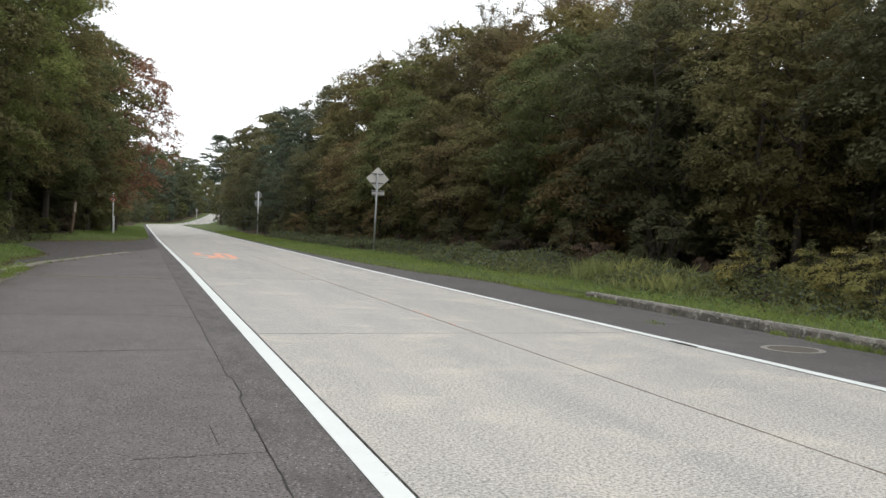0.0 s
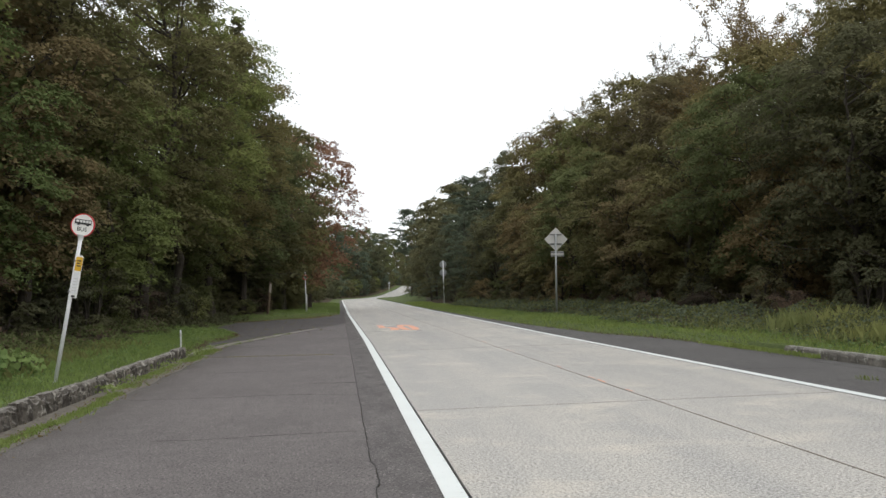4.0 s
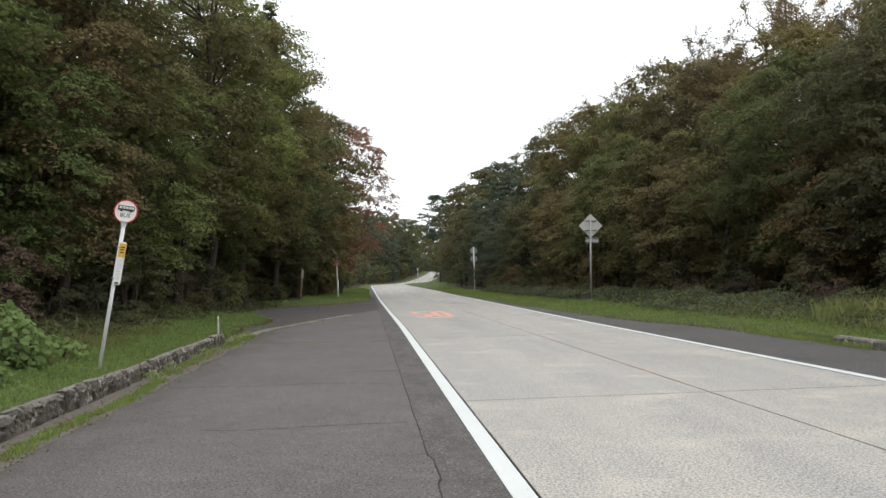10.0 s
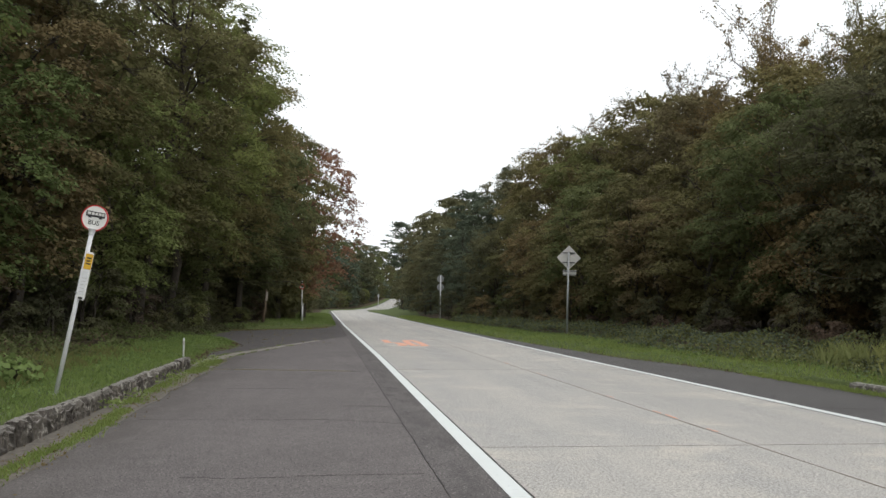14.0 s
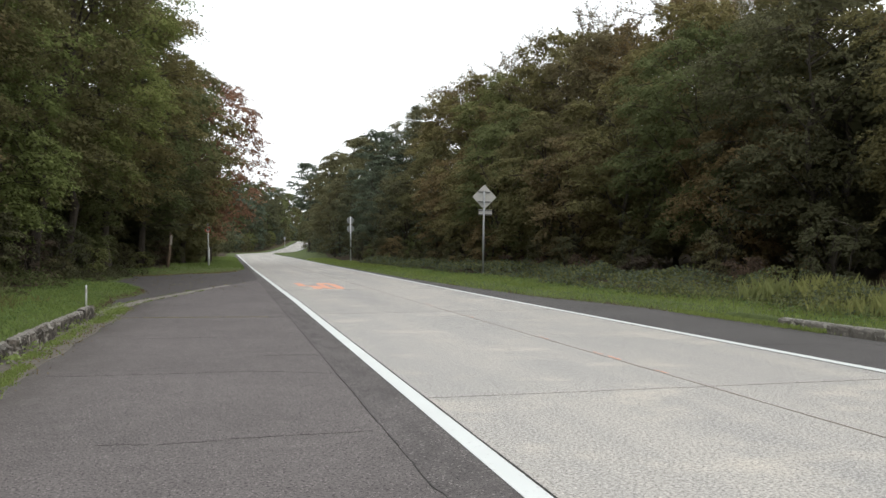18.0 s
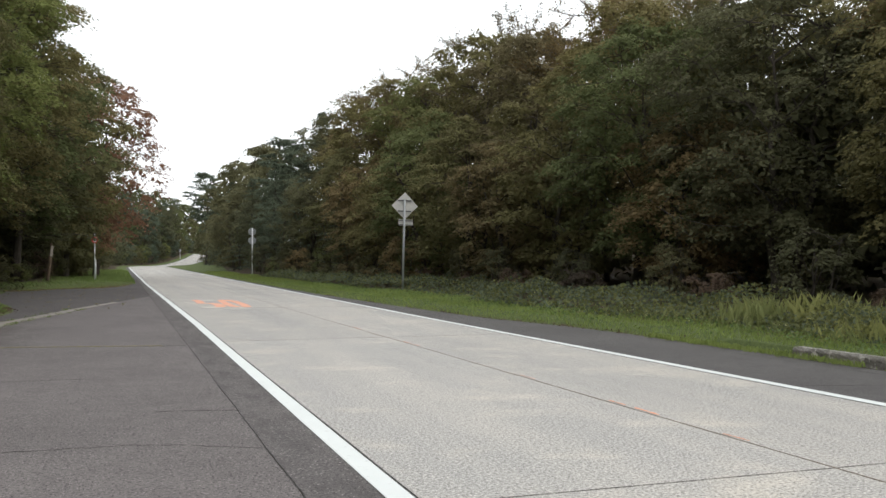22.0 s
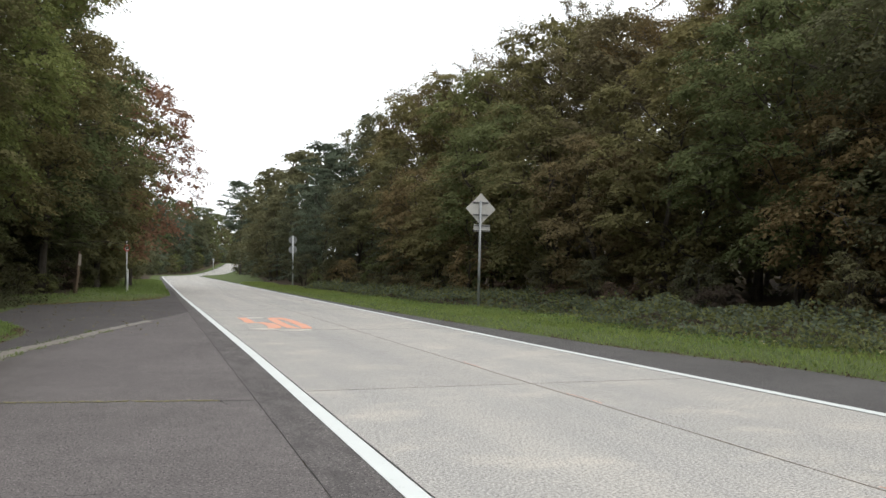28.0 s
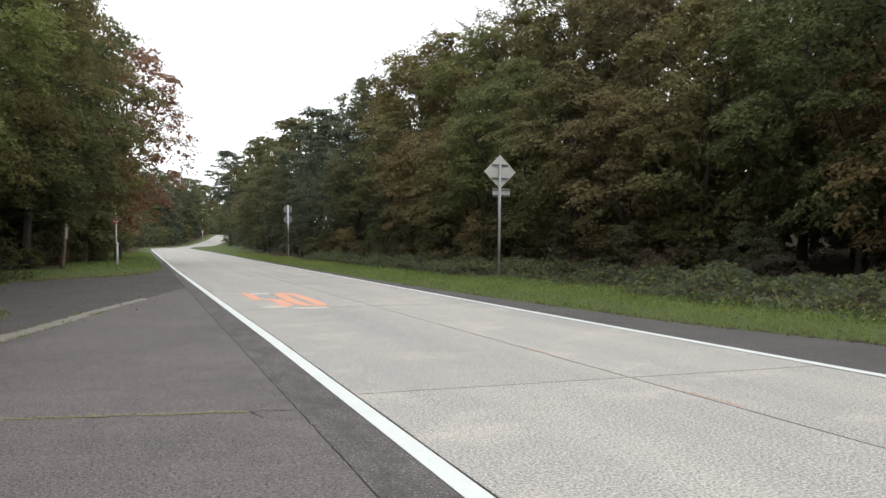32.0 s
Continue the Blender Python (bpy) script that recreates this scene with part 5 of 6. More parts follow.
# right side: a leafy face that rises from the verge
for kind, i, tone, x, y, s, turn in (
    ("near", 3, "deep", 14.6, -2.0, 0.95, 0), ("near", 3, "deep", 14.5, 3.0, 0.95, 70), ("near", 3, "olive", 14.2, 8.5, 0.88, 140), ("near", 3, "deep", 13.8, 14.0, 0.92, 210), ("near", 3, "green", 13.3, 19.0, 0.92, 280),
    ("low", 2, "olive", 12.6, 23.5, 0.9, 350), ("low", 1, "brown", 12.2, 27.0, 0.85, 60), ("low", 0, "olive", 12.2, 30.5, 0.95, 130), ("low", 2, "green", 11.9, 35.0, 0.95, 200), ("low", 1, "olive", 11.8, 39.5, 1.0, 270),
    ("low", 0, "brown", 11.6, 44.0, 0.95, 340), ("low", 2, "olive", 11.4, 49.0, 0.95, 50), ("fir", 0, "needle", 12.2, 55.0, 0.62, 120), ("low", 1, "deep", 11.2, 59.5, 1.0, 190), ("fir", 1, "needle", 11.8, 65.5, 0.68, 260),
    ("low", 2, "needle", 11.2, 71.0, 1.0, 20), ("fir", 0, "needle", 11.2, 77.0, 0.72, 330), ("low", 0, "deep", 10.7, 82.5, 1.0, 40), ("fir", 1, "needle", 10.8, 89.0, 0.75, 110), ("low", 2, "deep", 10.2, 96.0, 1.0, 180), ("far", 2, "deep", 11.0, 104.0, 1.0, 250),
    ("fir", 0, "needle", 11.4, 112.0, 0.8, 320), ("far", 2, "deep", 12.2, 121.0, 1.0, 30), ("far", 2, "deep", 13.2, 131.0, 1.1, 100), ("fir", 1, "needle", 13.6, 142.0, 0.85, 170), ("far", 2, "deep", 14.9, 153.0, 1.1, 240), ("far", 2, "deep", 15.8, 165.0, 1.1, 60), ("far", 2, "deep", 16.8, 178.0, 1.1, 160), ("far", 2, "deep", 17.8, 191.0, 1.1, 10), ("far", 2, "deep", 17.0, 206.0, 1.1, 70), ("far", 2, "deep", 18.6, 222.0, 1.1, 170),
    ("near", 3, "deep", 16.6, -4.0, 0.95, 33), ("near", 3, "olive", 16.8, 3.0, 0.85, 103), ("broad", 0, "brown", 16.6, 10.5, 0.68, 173), ("broad", 1, "olive", 16.2, 17.0, 0.75, 243), ("broad", 0, "olive", 15.8, 24.0, 0.83, 313),
    ("broad", 2, "brown", 15.4, 31.0, 0.92, 23), ("broad", 1, "olive", 15.2, 37.5, 0.92, 93), ("broad", 0, "green", 14.8, 44.0, 0.92, 163), ("broad", 2, "olive", 14.6, 51.0, 1.06, 233), ("broad", 1, "brown", 14.9, 57.5, 0.97, 303), ("broad", 2, "deep", 14.6, 64.5, 1.08, 30),
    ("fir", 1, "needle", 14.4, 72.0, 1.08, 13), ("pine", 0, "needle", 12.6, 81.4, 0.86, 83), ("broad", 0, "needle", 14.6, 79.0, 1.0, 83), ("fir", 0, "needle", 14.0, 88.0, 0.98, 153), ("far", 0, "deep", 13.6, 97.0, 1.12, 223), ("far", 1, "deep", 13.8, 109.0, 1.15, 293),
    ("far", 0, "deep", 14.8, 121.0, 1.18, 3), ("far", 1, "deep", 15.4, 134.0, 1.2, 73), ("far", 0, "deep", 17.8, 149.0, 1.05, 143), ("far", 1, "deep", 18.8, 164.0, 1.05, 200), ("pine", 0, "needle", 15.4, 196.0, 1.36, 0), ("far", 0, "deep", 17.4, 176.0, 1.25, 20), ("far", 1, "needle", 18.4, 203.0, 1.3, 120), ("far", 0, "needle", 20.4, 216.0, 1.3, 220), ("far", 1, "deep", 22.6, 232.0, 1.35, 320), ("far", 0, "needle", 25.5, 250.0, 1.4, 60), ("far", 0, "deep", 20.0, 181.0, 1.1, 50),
    ("airy", 0, "deep", 20.0, -1.0, 0.5, 17), ("airy", 1, "deep", 19.6, 5.5, 0.58, 87), ("airy", 1, "brown", 19.2, 14.5, 0.78, 157), ("tall", 0, "olive", 18.6, 20.2, 0.74, 227), ("airy", 1, "olive", 18.6, 24.5, 0.8, 297), ("airy", 0, "brown", 19.5, 29.0, 0.96, 60),
    ("tall", 1, "brown", 19.0, 38.5, 0.9, 7), ("airy", 1, "brown", 18.6, 42.0, 0.95, 77), ("airy", 0, "brown", 16.8, 51.5, 0.92, 147), ("tall", 0, "deep", 18.4, 62.0, 0.88, 217), ("tall", 1, "deep", 18.0, 76.0, 0.9, 287),
    ("far", 0, "deep", 23.5, 3.0, 0.75, 37), ("far", 1, "deep", 23.5, 13.0, 0.6, 107), ("far", 0, "deep", 23.5, 22.0, 0.78, 177), ("far", 1, "deep", 23.0, 32.0, 0.85, 247), ("far", 0, "deep", 23.0, 43.0, 0.85, 317), ("far", 1, "deep", 22.0, 55.0, 0.85, 57),
    ("low", 0, "deep", 15.4, -0.5, 0.8, 24), ("low", 1, "olive", 15.6, 3.4, 0.75, 94), ("far", 2, "deep", 19.4, 2.0, 0.9, 204), ("far", 2, "deep", 19.0, -4.0, 0.9, 304), ("low", 1, "deep", 15.8, -5.5, 0.8, 134), ("far", 2, "deep", 19.4, 8.5, 0.9, 14), ("low", 0, "olive", 15.6, 7.5, 0.7, 84), ("far", 2, "deep", 19.2, 18.0, 0.95, 51), ("far", 2, "deep", 19.6, 22.5, 0.95, 151), ("low", 0, "olive", 16.2, 16.6, 0.7, 251), ("far", 2, "deep", 20.0, 13.5, 0.9, 351), ("low", 1, "deep", 16.0, 11.0, 0.7, 81), ("far", 2, "deep", 20.4, 27.0, 0.95, 181), ("low", 2, "deep", 17.0, 6.5, 1.0, 44), ("far", 2, "deep", 17.0, 13.5, 1.0, 74), ("far", 2, "deep", 16.8, 20.5, 1.0, 114), ("far", 2, "deep", 16.6, 27.5, 1.0, 184), ("far", 2, "deep", 16.2, 34.5, 1.0, 14), ("far", 2, "deep", 16.0, 47.0, 1.0, 254),
    # added out of view, closing the wood behind the camera for bounce light
    ("far", 0, "deep", 14.5, -12.0, 1.0, 12), ("far", 1, "deep", 14.5, -22.0, 1.0, 102),
):
    plant(kind, i, tone, x, y, s, turn, group="trees right of the road")
# a fallen pale limb caught in the edge of the wood
snag = plant("low", 1, "brown", 13.4, 17.0, 0.8, 33, group="trees right of the road")
limb = [((12.0, 17.0, 2.98), (12.02, 16.6, 2.75), (12.05, 16.0, 2.5), (12.1, 15.3, 2.35), (12.2, 14.6, 2.2), (12.4, 13.8, 2.15)), ((12.05, 16.0, 2.5), (12.1, 15.8, 2.2), (12.2, 15.4, 1.95)), ((12.02, 16.6, 2.75), (11.95, 16.2, 2.85), (11.9, 15.9, 3.0))]
dead = part_mesh("dead_branch", tubes_mesh("dead_branch", [(np.array(p), np.linspace(0.022, 0.009, len(p))) for p in limb], M_BARK_PALE, 6), snag, "bare pale dead branch")
dead.matrix_basis = snag.matrix_world.inverted()
# the wood that closes the view past the bend; bluer leaves here stand in for haze
for k in range(26):
    x = -14 + 2.6 * (k % 13) + rng.uniform(-1, 1)
    y = 236 + 34 * (k // 13) + rng.uniform(-8, 8) + 0.8 * (k % 13)
    if -8 < x - 2.5 - shift(y) < 22:
        continue
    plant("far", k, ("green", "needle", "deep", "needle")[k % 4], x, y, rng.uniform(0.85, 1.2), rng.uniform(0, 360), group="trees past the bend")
for k in range(30):
    x, y = -26 + 4.6 * (k % 10) + rng.uniform(-1.5, 1.5), 335 + 40 * (k // 10) + rng.uniform(-8, 8)
    if x - shift(y) < -9:
        plant("far", k % 2, ("green", "deep", "needle")[k % 3], x, y, rng.uniform(0.95, 1.25), rng.uniform(0, 360), group="trees past the bend")
for k in range(16):
    plant("far", k % 2, ("green", "needle", "deep")[k % 3], 2 + 4.2 * k + rng.uniform(-1, 1), 452 + 9 * (k % 3), rng.uniform(1.4, 1.75), 40 * k, group="trees past the bend")
for k in range(26):
    y = 196 + 9 * k
    plant("far", 2, ("deep", "green", "needle")[k % 3], shift(y) - 3.9 - rng.uniform(0, 1.0), y, rng.uniform(0.6, 0.85), 33 * k, group="bushes past the bend")
for k in range(14):
    y = 205 + 16 * k
    plant("far", k % 2, ("green", "deep")[k % 2], shift(y) - 7 - rng.uniform(0, 3), y, rng.uniform(0.8, 1.0), 50 * k, group="trees past the bend")
    plant("far", k % 2, "deep", max(shift(y) + 15, 0.0694 * (y + 10) + 4.2) + rng.uniform(0, 4), y, rng.uniform(0.9, 1.1), 70 * k, group="trees past the bend")


# dense shade of the deeper wood, far behind the first rows
def deep_wood(name, x0, x1, y0, y1, n, h):
    r = np.random.default_rng(n)
    x, y = r.uniform(x0, x1, n), r.uniform(y0, y1, n)
    z = np.array([ground_z(a, b) for a, b in zip(x, y)]) + r.uniform(0, 1, n) ** 0.9 * h
    pos = np.stack([x, y, z], 1)
    nrm = unit(UP * 0.5 + r.normal(size=(n, 3)))
    tagged(new(name, quads_mesh(name, leaf_quads(r, pos, nrm, 0.75, 0.6), LEAF["deep"])), "dense dark leaves deep in the wood", "foliage", kind="stuff")


deep_wood("deep_wood_left", -30, -20, -30, 150, 12000, 8.0)
deep_wood("deep_wood_right", 23, 34, -30, 130, 15000, 8.0)

# shrubs along both edges
for k in range(34):
    y = 5.5 + 1.55 * k + rng.uniform(-0.5, 0.5)
    x = -7.2 + rng.uniform(-0.7, 0.5) - (0.4 if y < 20 else 0)
    if y < 26:
        x -= 0.5
        if k % 2:
            continue
    if 29 < y < 41 and x > -9:
        x -= 2.5
    if y > 44:
        x += 1.0 + 0.04 * (y - 44)
    plant("shrub", k, ("green", "deep", "rust", "deep", "deep")[k % 5], x, y, rng.uniform(0.7, 1.1), rng.uniform(0, 360), group="shrubs at the wood's edge")
for k in range(40):
    y = 7 + 1.6 * k + rng.uniform(-0.5, 0.5)
    near = y < 34
    if near and k % 3 == 0:
        continue
    tone = ("deep", "rust", "deep")[k % 3] if near else ("deep", "green", "brown", "deep", "brown")[k % 5]
    plant("shrub", k, tone, (11.3 if near else 10.3) + rng.uniform(-0.5, 0.7) - 0.012 * y, y, rng.uniform(0.5, 0.75) if near else rng.uniform(0.65, 1.0), rng.uniform(0, 360), group="shrubs at the wood's edge")
for x, y, i, s in ((-9.2, 27.0, 2, 1.2), (-9.6, 30.0, 2, 1.1), (-9.2, 33.0, 2, 1.3), (-8.8, 38.5, 2, 1.3), (-8.2, 42.5, 2, 1.2), (-7.6, 46.0, 2, 1.2), (-7.0, 52.5, 2, 1.1), (-6.4, 58.5, 2, 1.1), (-5.8, 64.0, 2, 1.0), (-8.6, 50.0, 2, 1.4)):
    plant("shrub", i, "deep", x, y, s, 57 * y, group="shrubs at the wood's edge")
for x, y, tone, s in ((9.6, 1.3, "gold", 0.62), (9.2, 0.1, "gold", 0.6), (10.0, 2.6, "gold", 0.6), (9.3, -1.3, "gold", 0.65), (10.2, -0.3, "gold", 0.72), (10.3, 1.2, "olive", 0.75), (9.5, 3.9, "gold", 0.55), (10.1, 4.6, "olive", 0.6), (9.8, -2.4, "gold", 0.8), (10.6, 3.4, "gold", 0.6), (10.4, -3.6, "gold", 0.85), (9.4, -4.8, "gold", 0.75)):
    plant("shrub", 0, tone, x, y, s, 40 * x, group="yellow-green shrubs on the right verge")


def big_leaf_bush(x, y, rx, ry, rz, n, seed):
    """A mound of broad-leaved vine behind the bus stop."""
    r = np.random.default_rng(seed)
    ob = thing("vine_mound", "rounded mound of large fresh green vine leaves", "bush", pose(x, y, ground_z(x, y)))
    d = unit(r.normal(size=(n, 3)))
    d[:, 2] = np.abs(d[:, 2])
    lump = 1 + 0.16 * np.sin(4 * d[:, :1] + 3 * d[:, 1:2]) + 0.1 * np.sin(9 * d[:, 2:] + 5 * d[:, :1])
    pos = d * np.array([rx, ry, rz]) * r.uniform(0.72, 1.06, (n, 1)) * lump
    nrm = unit(0.7 * d + 0.5 * UP + 0.6 * r.normal(size=(n, 3)))
    part_mesh("foliage", quads_mesh("foliage", round_leaves(r, pos, nrm, 0.092), LEAF["bright"]), ob)
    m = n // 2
    # leaves set deeper in the mound take the darker green
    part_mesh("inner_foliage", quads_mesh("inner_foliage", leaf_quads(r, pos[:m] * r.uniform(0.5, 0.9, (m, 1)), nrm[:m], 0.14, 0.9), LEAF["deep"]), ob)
    part_mesh("stem", tubes_mesh("stem", [(bent(r, (0.2 * a, 0.2 * b, -0.1), (0.7 * rx * a, 0.7 * ry * b, 0.5 * rz), 5, 0.05), np.linspace(0.02, 0.008, 5)) for a, b in ((1, 0), (-1, 0.3), (0.2, 1), (0.1, -1), (0.7, 0.7))], M_BARK, 5), ob)


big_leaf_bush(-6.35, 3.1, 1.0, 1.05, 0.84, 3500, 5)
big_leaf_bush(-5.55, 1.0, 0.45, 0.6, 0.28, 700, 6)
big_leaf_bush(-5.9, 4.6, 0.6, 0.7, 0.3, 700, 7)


# low leafy ground cover
def cover(name, label, n, place, size, tone, width=0.7, seed=1):
    r = np.random.default_rng(seed)
    pts = [p for p in (place(r) for _ in range(n)) if p is not None]
    pos = np.array(pts)
    nrm = unit(UP + 0.6 * r.normal(size=pos.shape))
    tagged(new(name, quads_mesh(name, leaf_quads(r, pos, nrm, size, width), LEAF[tone])), label, "ground cover", kind="stuff")


def right_mound(r, y0=12, y1=60):
    y = r.uniform(y0, y1)
    u = r.uniform(7.6, 10.8)
    d = off_right(u, y)
    front = 1.2 + 0.5 * noise.noise((y * 0.4, 0, 2)) + 0.25 * r.normal()
    if 19 < y < 30:
        front += 1.5 * math.sin(math.pi * (y - 19) / 11) ** 0.5
    if d < front:
        return None
    h = min(0.55, (d - front) * 0.55) * (0.7 + 0.8 * noise.noise((u * 0.8, y * 0.7, 7)))
    return (u, y, ground_z(u, y) + max(0.02, h) * r.uniform(0.55, 1.0) + 0.02)


cover("ivy_bank", "bank of dark green trailing leaves along the verge", 14000, right_mound, 0.095, "green", 0.75, 11)
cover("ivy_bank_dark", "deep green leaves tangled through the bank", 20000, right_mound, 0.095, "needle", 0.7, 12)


cover("ivy_bank_near", "low trailing leaves and weeds behind the kerb", 15000, lambda r: right_mound(r, -6, 12.5), 0.075, "green", 0.7, 15)
cover("ivy_bank_near_dark", "dark weeds tangled behind the kerb", 9000, lambda r: right_mound(r, -6, 12.5), 0.07, "needle", 0.7, 16)


cover("ivy_flecks", "small yellow-green leaves and flowers over the trailing bank", 1500, lambda r: right_mound(r, -5, 32), 0.05, "gold", 0.8, 17)


def left_mound(r):
    y = r.uniform(-4, 30)
    u = r.uniform(-9.5, -5.6)
    d = off_left(u, y)
    front = 2.0 + 0.5 * noise.noise((y * 0.5, 1, 2))
    if d < front:
        return None
    h = min(0.5, (d - front) * 0.6) * (0.75 + 0.5 * noise.noise((u * 0.9, y * 0.9, 3)))
    return (u, y, ground_z(u, y) + max(0.02, h) * r.uniform(0.5, 1.0) + 0.02)


cover("undergrowth_left", "low leafy undergrowth behind the grass", 16000, left_mound, 0.085, "green", 0.65, 13)
cover("undergrowth_left_brown", "dry brown leaves among the undergrowth", 3500, left_mound, 0.07, "rust", 0.6, 14)


# ---- grass ----
def blades(name, label, n, place, h, mat, seed):
    r = np.random.default_rng(seed)
    pts = np.array([p for p in (place(r) for _ in range(n)) if p is not None])
    m = len(pts)
    a = r.uniform(0, 2 * math.pi, m)
    side = np.stack([np.cos(a), np.sin(a), 0 * a], 1)
    lean = np.stack([r.normal(size=m), r.normal(size=m), 0 * a], 1) * (0.35 if h < 0.2 else 0.24)
    H = h * r.uniform(0.3, 1.45, (m, 1))
    w = (0.003 if h < 0.15 else 0.0022) + 0.004 * r.uniform(size=(m, 1))
    tip = pts + (UP + lean) * H
    mid = pts + (UP + 0.4 * lean) * H * 0.55
    q = np.stack([pts - side * w, pts + side * w, mid + side * w * 0.9, tip], 1)
    tagged(new(name, quads_mesh(name, q, mat)), label, "grass", kind="stuff")


def on_left(r):
    y = -8 + 40 * r.uniform() ** 1.0
    u = r.uniform(-8.0, -3.7)
    d = off_left(u, y)
    if d < (0.11 if y < 10.6 else 0.13 + 0.2 * noise.noise((u * 1.7, y * 1.7, 6))) or d > 2.9:
        return None
    return (u, y, ground_z(u, y) - 0.01)


def on_left_far(r):
    y = r.uniform(38, 110)
    u = r.uniform(-9, -0.6)
    d = off_left(u, y)
    if d < 0 or d > 4.5:
        return None
    return (u, y, ground_z(u, y) - 0.01)


def on_right(r):
    y = -8 + 100 * r.uniform() ** 1.3
    u = r.uniform(5.6, 9.4)
    d = off_right(u, y)
    if d < (0.14 if y < 7.4 else -0.02) or d > (2.1 if not 20 < y < 29 else 3.0):
        return None
    return (u, y, ground_z(u, y) - 0.01)


blades("grass_left", "mown bright green grass behind the kerb", 84000, on_left, 0.07, M_GRASS, 21)
def weeds(r):
    y = r.uniform(-4, 13)
    u = r.uniform(-8.0, -5.3)
    d = off_left(u, y)
    if not 1.2 + 0.5 * noise.noise((y * 0.6, 4, 1)) < d < 3.4 or noise.noise((u * 1.3, y * 1.3, 12)) < -0.05:
        return None
    return (u, y, ground_z(u, y) - 0.01)


blades("weeds_left", "taller weeds between the grass and the wood", 6000, weeds, 0.16, LEAF["green"], 26)
blades("grass_left_far", "short green grass on the verge", 42000, on_left_far, 0.10, M_GRASS, 22)
blades("grass_right", "green grass along the verge", 84000, on_right, 0.085, M_GRASS, 23)


def in_gutter(r):
    y = r.uniform(-6, 13.5)
    k = noise.noise((y * 1.3, 8, 1)) + 0.25 * r.normal() + (0.15 if y < 3.4 else 0.3 if y > 9.5 else -0.12)
    if k < 0.0:
        return None
    if y > 9.0:
        return (-3.98 + 0.10 * r.normal(), y, 0.0)
    if y > 3.4:
        return (-4.14 + abs(0.13 * r.normal()), y, 0.0)
    return (-3.88 + 0.055 * r.normal() + 0.05 * math.sin(1.3 * y) + 0.04 * noise.noise((y * 2.5, 1, 3)), y, 0.0)


blades("grass_gutter", "weeds growing in the gutter seam", 19000, in_gutter, 0.034, M_GRASS, 24)


def edging_weed(r):
    k = r.integers(1, 5)
    (xa, ya), (xb, yb) = BAND[k], BAND[k + 1]
    f = r.uniform()
    x, y = xa + (xb - xa) * f, ya + (yb - ya) * f
    if noise.noise((y * 1.1, 6, 4)) + 0.2 * r.normal() < 0.05 + 0.05 * (k - 1):
        return None
    return (x + (0.19 if r.uniform() < 0.5 else -0.19) + 0.05 * r.normal(), y, 0.0)


blades("grass_edging", "sparse grass sprouting along the flush concrete edging", 2600, edging_weed, 0.035, M_GRASS, 27)


def verge_weed(r):
    y = -6 + 50 * r.uniform() ** 1.3
    u = r.uniform(5.8, 9.2)
    d = off_right(u, y)
    if not 0.12 < d < 2.2 or noise.noise((u * 1.2, y * 0.8, 31)) < 0.22 - 0.28 * d:
        return None
    return (u, y, ground_z(u, y) + r.uniform(0.02, 0.12))


cover("verge_weeds", "broad-leaved weeds scattered through the verge grass", 16000, verge_weed, 0.05, "bright", 0.75, 54)


def rank_grass(r):
    y = r.uniform(-4, 15)
    u = r.uniform(7.6, 10.4)
    d = off_right(u, y)
    if not 0.6 + 0.25 * noise.noise((y * 0.7, 3, 5)) < d < 2.6 or noise.noise((u * 0.9, y * 0.7, 41)) < 0.08:
        return None
    return (u, y, ground_z(u, y) + 0.05)


blades("rank_grass", "rank pale grass and weeds behind the mown verge", 2400, rank_grass, 0.17, M_PALEGRASS, 28)


def verge_dirt(r):
    y = r.uniform(6.8, 45)
    u = r.uniform(6.2, 7.6)
    d = off_right(u, y)
    if not -0.10 + 0.05 * noise.noise((y * 1.3, 2, 9)) < d < 0.10 + 0.14 * noise.noise((y * 0.9, 7, 9)):
        return None
    return (u, y, max(ground_z(u, y), 0.0) + 0.012 + 0.03 * max(0, d))


cover("verge_edge_litter", "brown dead leaves and soil along the shoulder's edge", 14000, verge_dirt, 0.034, "rust", 0.7, 55)


def gutter_litter(r):
    y = r.uniform(-6, 14)
    if noise.noise((y * 1.0, 4, 17)) + 0.3 * r.normal() < -0.1:
        return None
    return (-3.93 + 0.13 * r.normal(), y, 0.006 + 0.01 * r.uniform())


cover("gutter_litter", "dead brown leaves and dry stalks lying in the gutter", 2600, gutter_litter, 0.03, "brown", 0.6, 56)


def lawn_weed(r):
    y = r.uniform(-4, 24)
    u = r.uniform(-7.2, -3.8)
    d = off_left(u, y)
    if not 0.2 < d < 2.6 or noise.noise((u * 1.1, y * 1.1, 21)) < 0.12 - 0.12 * d:
        return None
    return (u, y, ground_z(u, y) + r.uniform(0.02, 0.10))


cover("lawn_weeds", "small broad-leaved weeds through the mown grass", 9000, lawn_weed, 0.045, "bright", 0.75, 51)


def kerb_weed(r):
    y = r.uniform(3.2, 14.0)
    if noise.noise((y * 1.6, 3, 8)) < 0.05:
        return None
    return (-4.08 + 0.11 * r.normal(), y, r.uniform(0.01, 0.13))


cover("kerb_weeds", "low leafy weeds growing at the foot of the kerb", 1800, kerb_weed, 0.045, "bright", 0.7, 52)


def track_bank(r):
    y = r.uniform(25.5, 39.5)
    u = r.uniform(-12.0, -5.6)
    d = off_left(u, y)
    if d < 0.1:
        return None
    return (u, y, ground_z(u, y) + min(0.7, 0.1 + d * 0.4) * r.uniform(0.2, 1.0) * (0.7 + 0.6 * noise.noise((u, y, 5))))


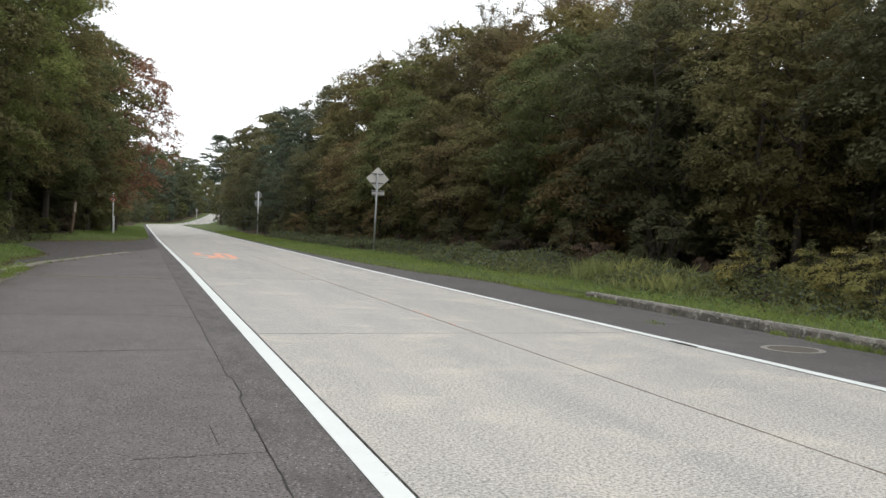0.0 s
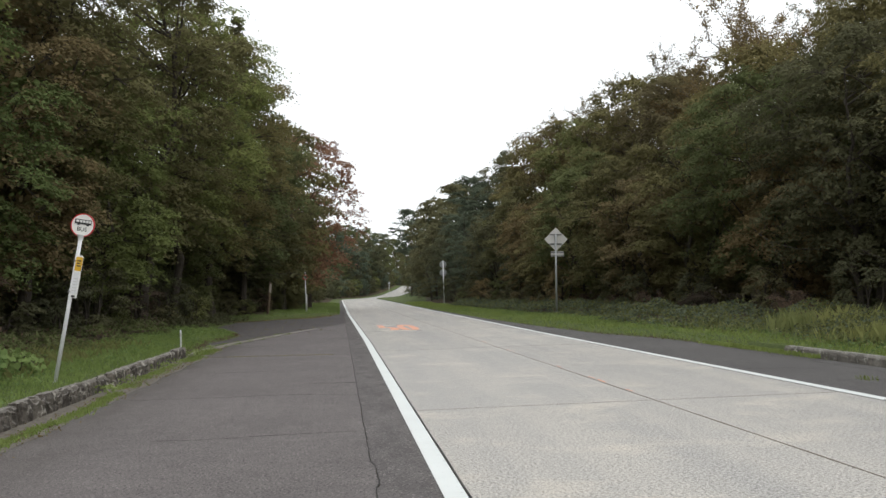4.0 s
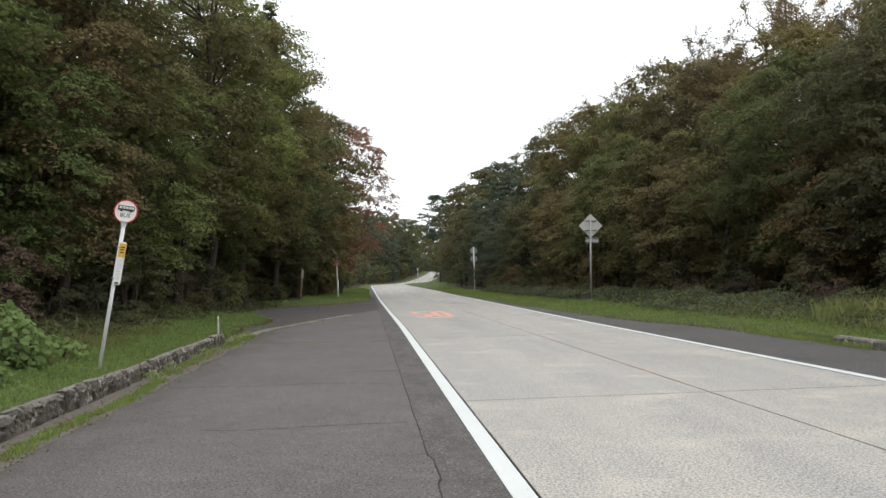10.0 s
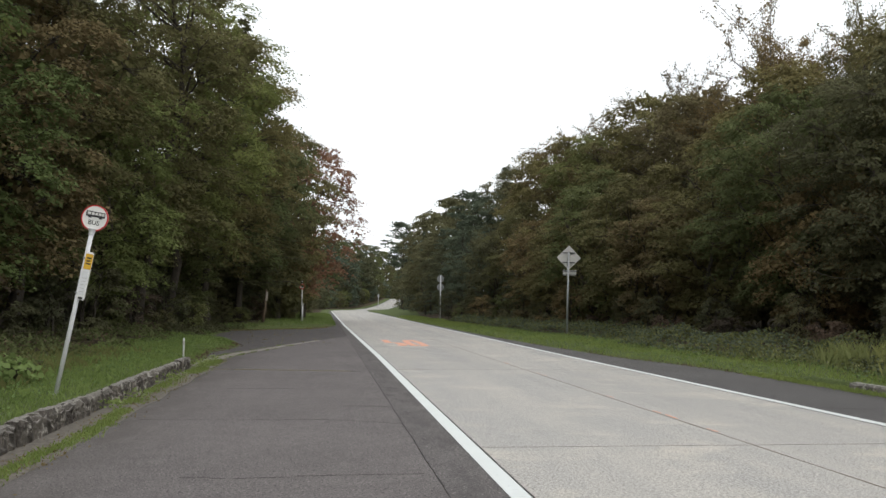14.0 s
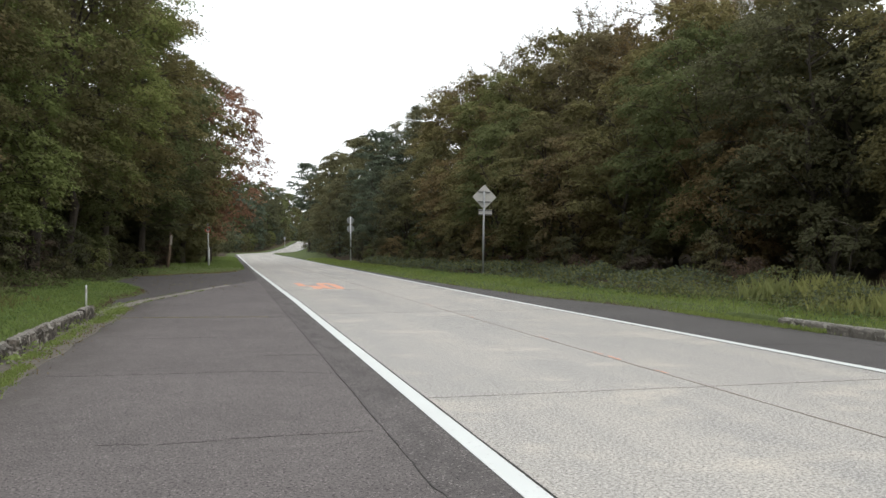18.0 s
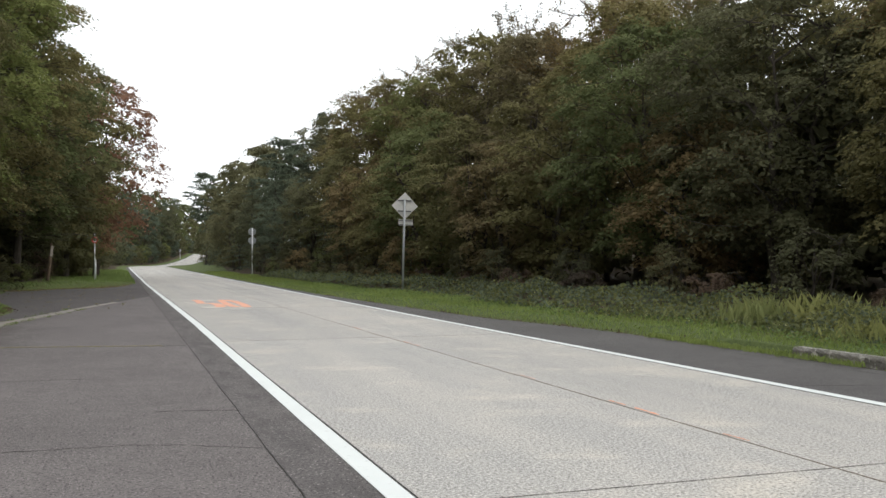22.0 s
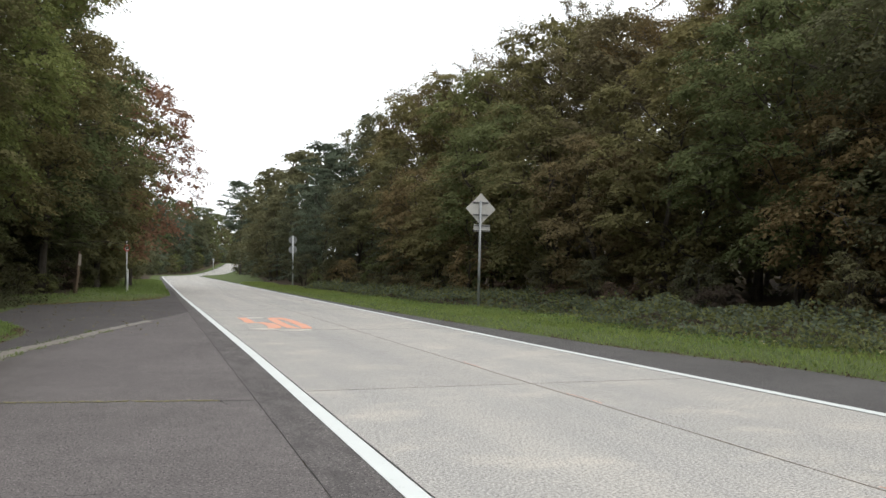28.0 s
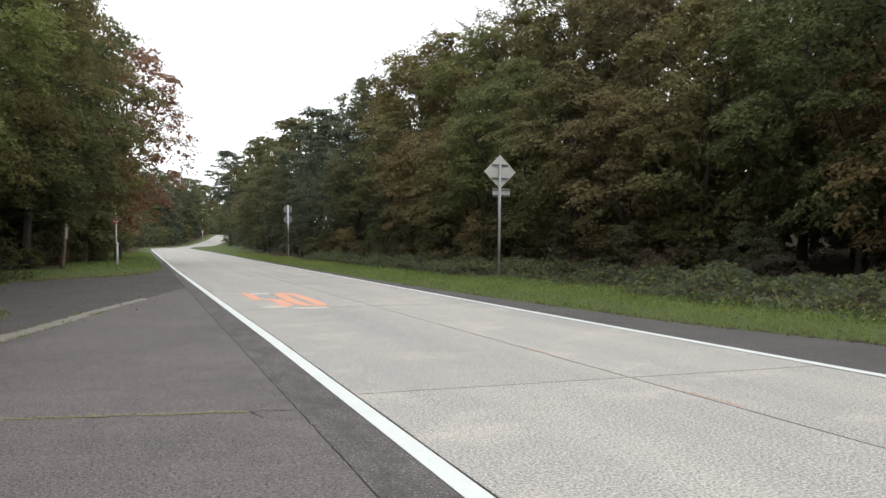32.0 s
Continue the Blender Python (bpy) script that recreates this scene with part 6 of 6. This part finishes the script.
cover("track_bank", "dark leafy undergrowth beside the side track", 15000, track_bank, 0.10, "deep", 0.7, 53)


def kerb_foot(r):
    if r.uniform() < 0.0035:
        return (6.0 + 0.05 * r.normal(), 1.1 + 0.10 * r.normal(), -0.01)
    y = r.uniform(-8, 9)
    thick = 0.0 if y < -0.2 else -0.95 if y < 4.2 else 0.45
    if thick + noise.noise((y * 0.9, 2, 1)) + 0.5 * noise.noise((y * 2.1, 5, 1)) + 0.3 * r.normal() < 0:
        return None
    return (7.03 + (0.04 if y < 4.2 else 0.08) * r.normal(), y, 0.02 if y > 4.2 else 0.0)


blades("grass_kerb_foot", "weeds at the foot of the kerb", 9500, kerb_foot, 0.06, M_GRASS, 25)


def tall_tuft(x, y, h, n, label, seed):
    def place(r):
        a, q = r.uniform(0, 2 * math.pi), r.uniform() ** 0.6 * 0.62
        return (x + q * math.cos(a), y + q * math.sin(a), ground_z(x, y) - 0.02)
    blades("tall_grass", label, n, place, h, M_PALEGRASS, seed)


for tx, ty, th, tn, ts in ((8.75, 5.3, 0.36, 180, 31), (8.6, 6.0, 0.26, 130, 32), (9.2, 4.7, 0.34, 130, 33), (8.95, 8.7, 0.44, 260, 35), (9.3, 9.0, 0.40, 200, 36), (9.8, 8.0, 0.50, 300, 37), (10.2, 7.4, 0.42, 200, 38)):
    tall_tuft(tx, ty, th, tn, "tuft of tall pale green grass", ts)
plant("sapling", 0, "green", 9.35, 3.2, 1.0, 30)
plant("sapling", 0, "green", 9.9, 2.5, 0.75, 130)


# ---- leaf litter and small flowers ----
def litter(r):
    if r.uniform() < 0.8:
        u = r.uniform(-6.3, -1.0)
        y = lerp_table(u, VERGE) + 0.5 * r.normal() - 0.2
    else:
        u, y = r.uniform(-6.5, -1.0), r.uniform(20, 40)
    if off_left(u, y) > 1.2:
        return None
    return (u, y, max(ground_z(u, y), 0.0) + 0.012)


def soil_edge(r):
    y = r.uniform(11.0, 28.5)
    u = lerp_table(y, LOBE) - 0.16 + 0.08 * r.normal()
    return (u, y, max(ground_z(u, y), 0.0) + 0.01)


cover("soil_edge_litter", "brown dead leaves and soil along the ragged grass edge", 2600, soil_edge, 0.035, "rust", 0.7, 43)
cover("fallen_leaf_litter", "fallen brown and yellow leaves at the asphalt edge", 1300, litter, 0.042, "brown", 0.7, 41)
cover("pale_leaf_litter", "pale yellowed leaves strewn at the asphalt edge", 900, litter, 0.042, "gold", 0.7, 44)


def flowers(r):
    y = -5 + 22 * r.uniform()
    u = r.uniform(7.3, 9.6)
    d = off_right(u, y)
    if d < 0.25 or noise.noise((u * 0.6, y * 0.35, 14)) < -0.1:
        return None
    return (u, y, ground_z(u, y) + r.uniform(0.1, 0.22) + 0.18 * max(0, d - 1.2))


rf = np.random.default_rng(42)
fp = np.array([p for p in (flowers(rf) for _ in range(520)) if p is not None])
tagged(new("wild_flowers", quads_mesh("wild_flowers", leaf_quads(rf, fp, unit(UP + 0.3 * rf.normal(size=fp.shape)), 0.020, 0.9), M_FLOWER)), "tiny pale yellow wild flowers in the verge grass", "flowers", kind="stuff")
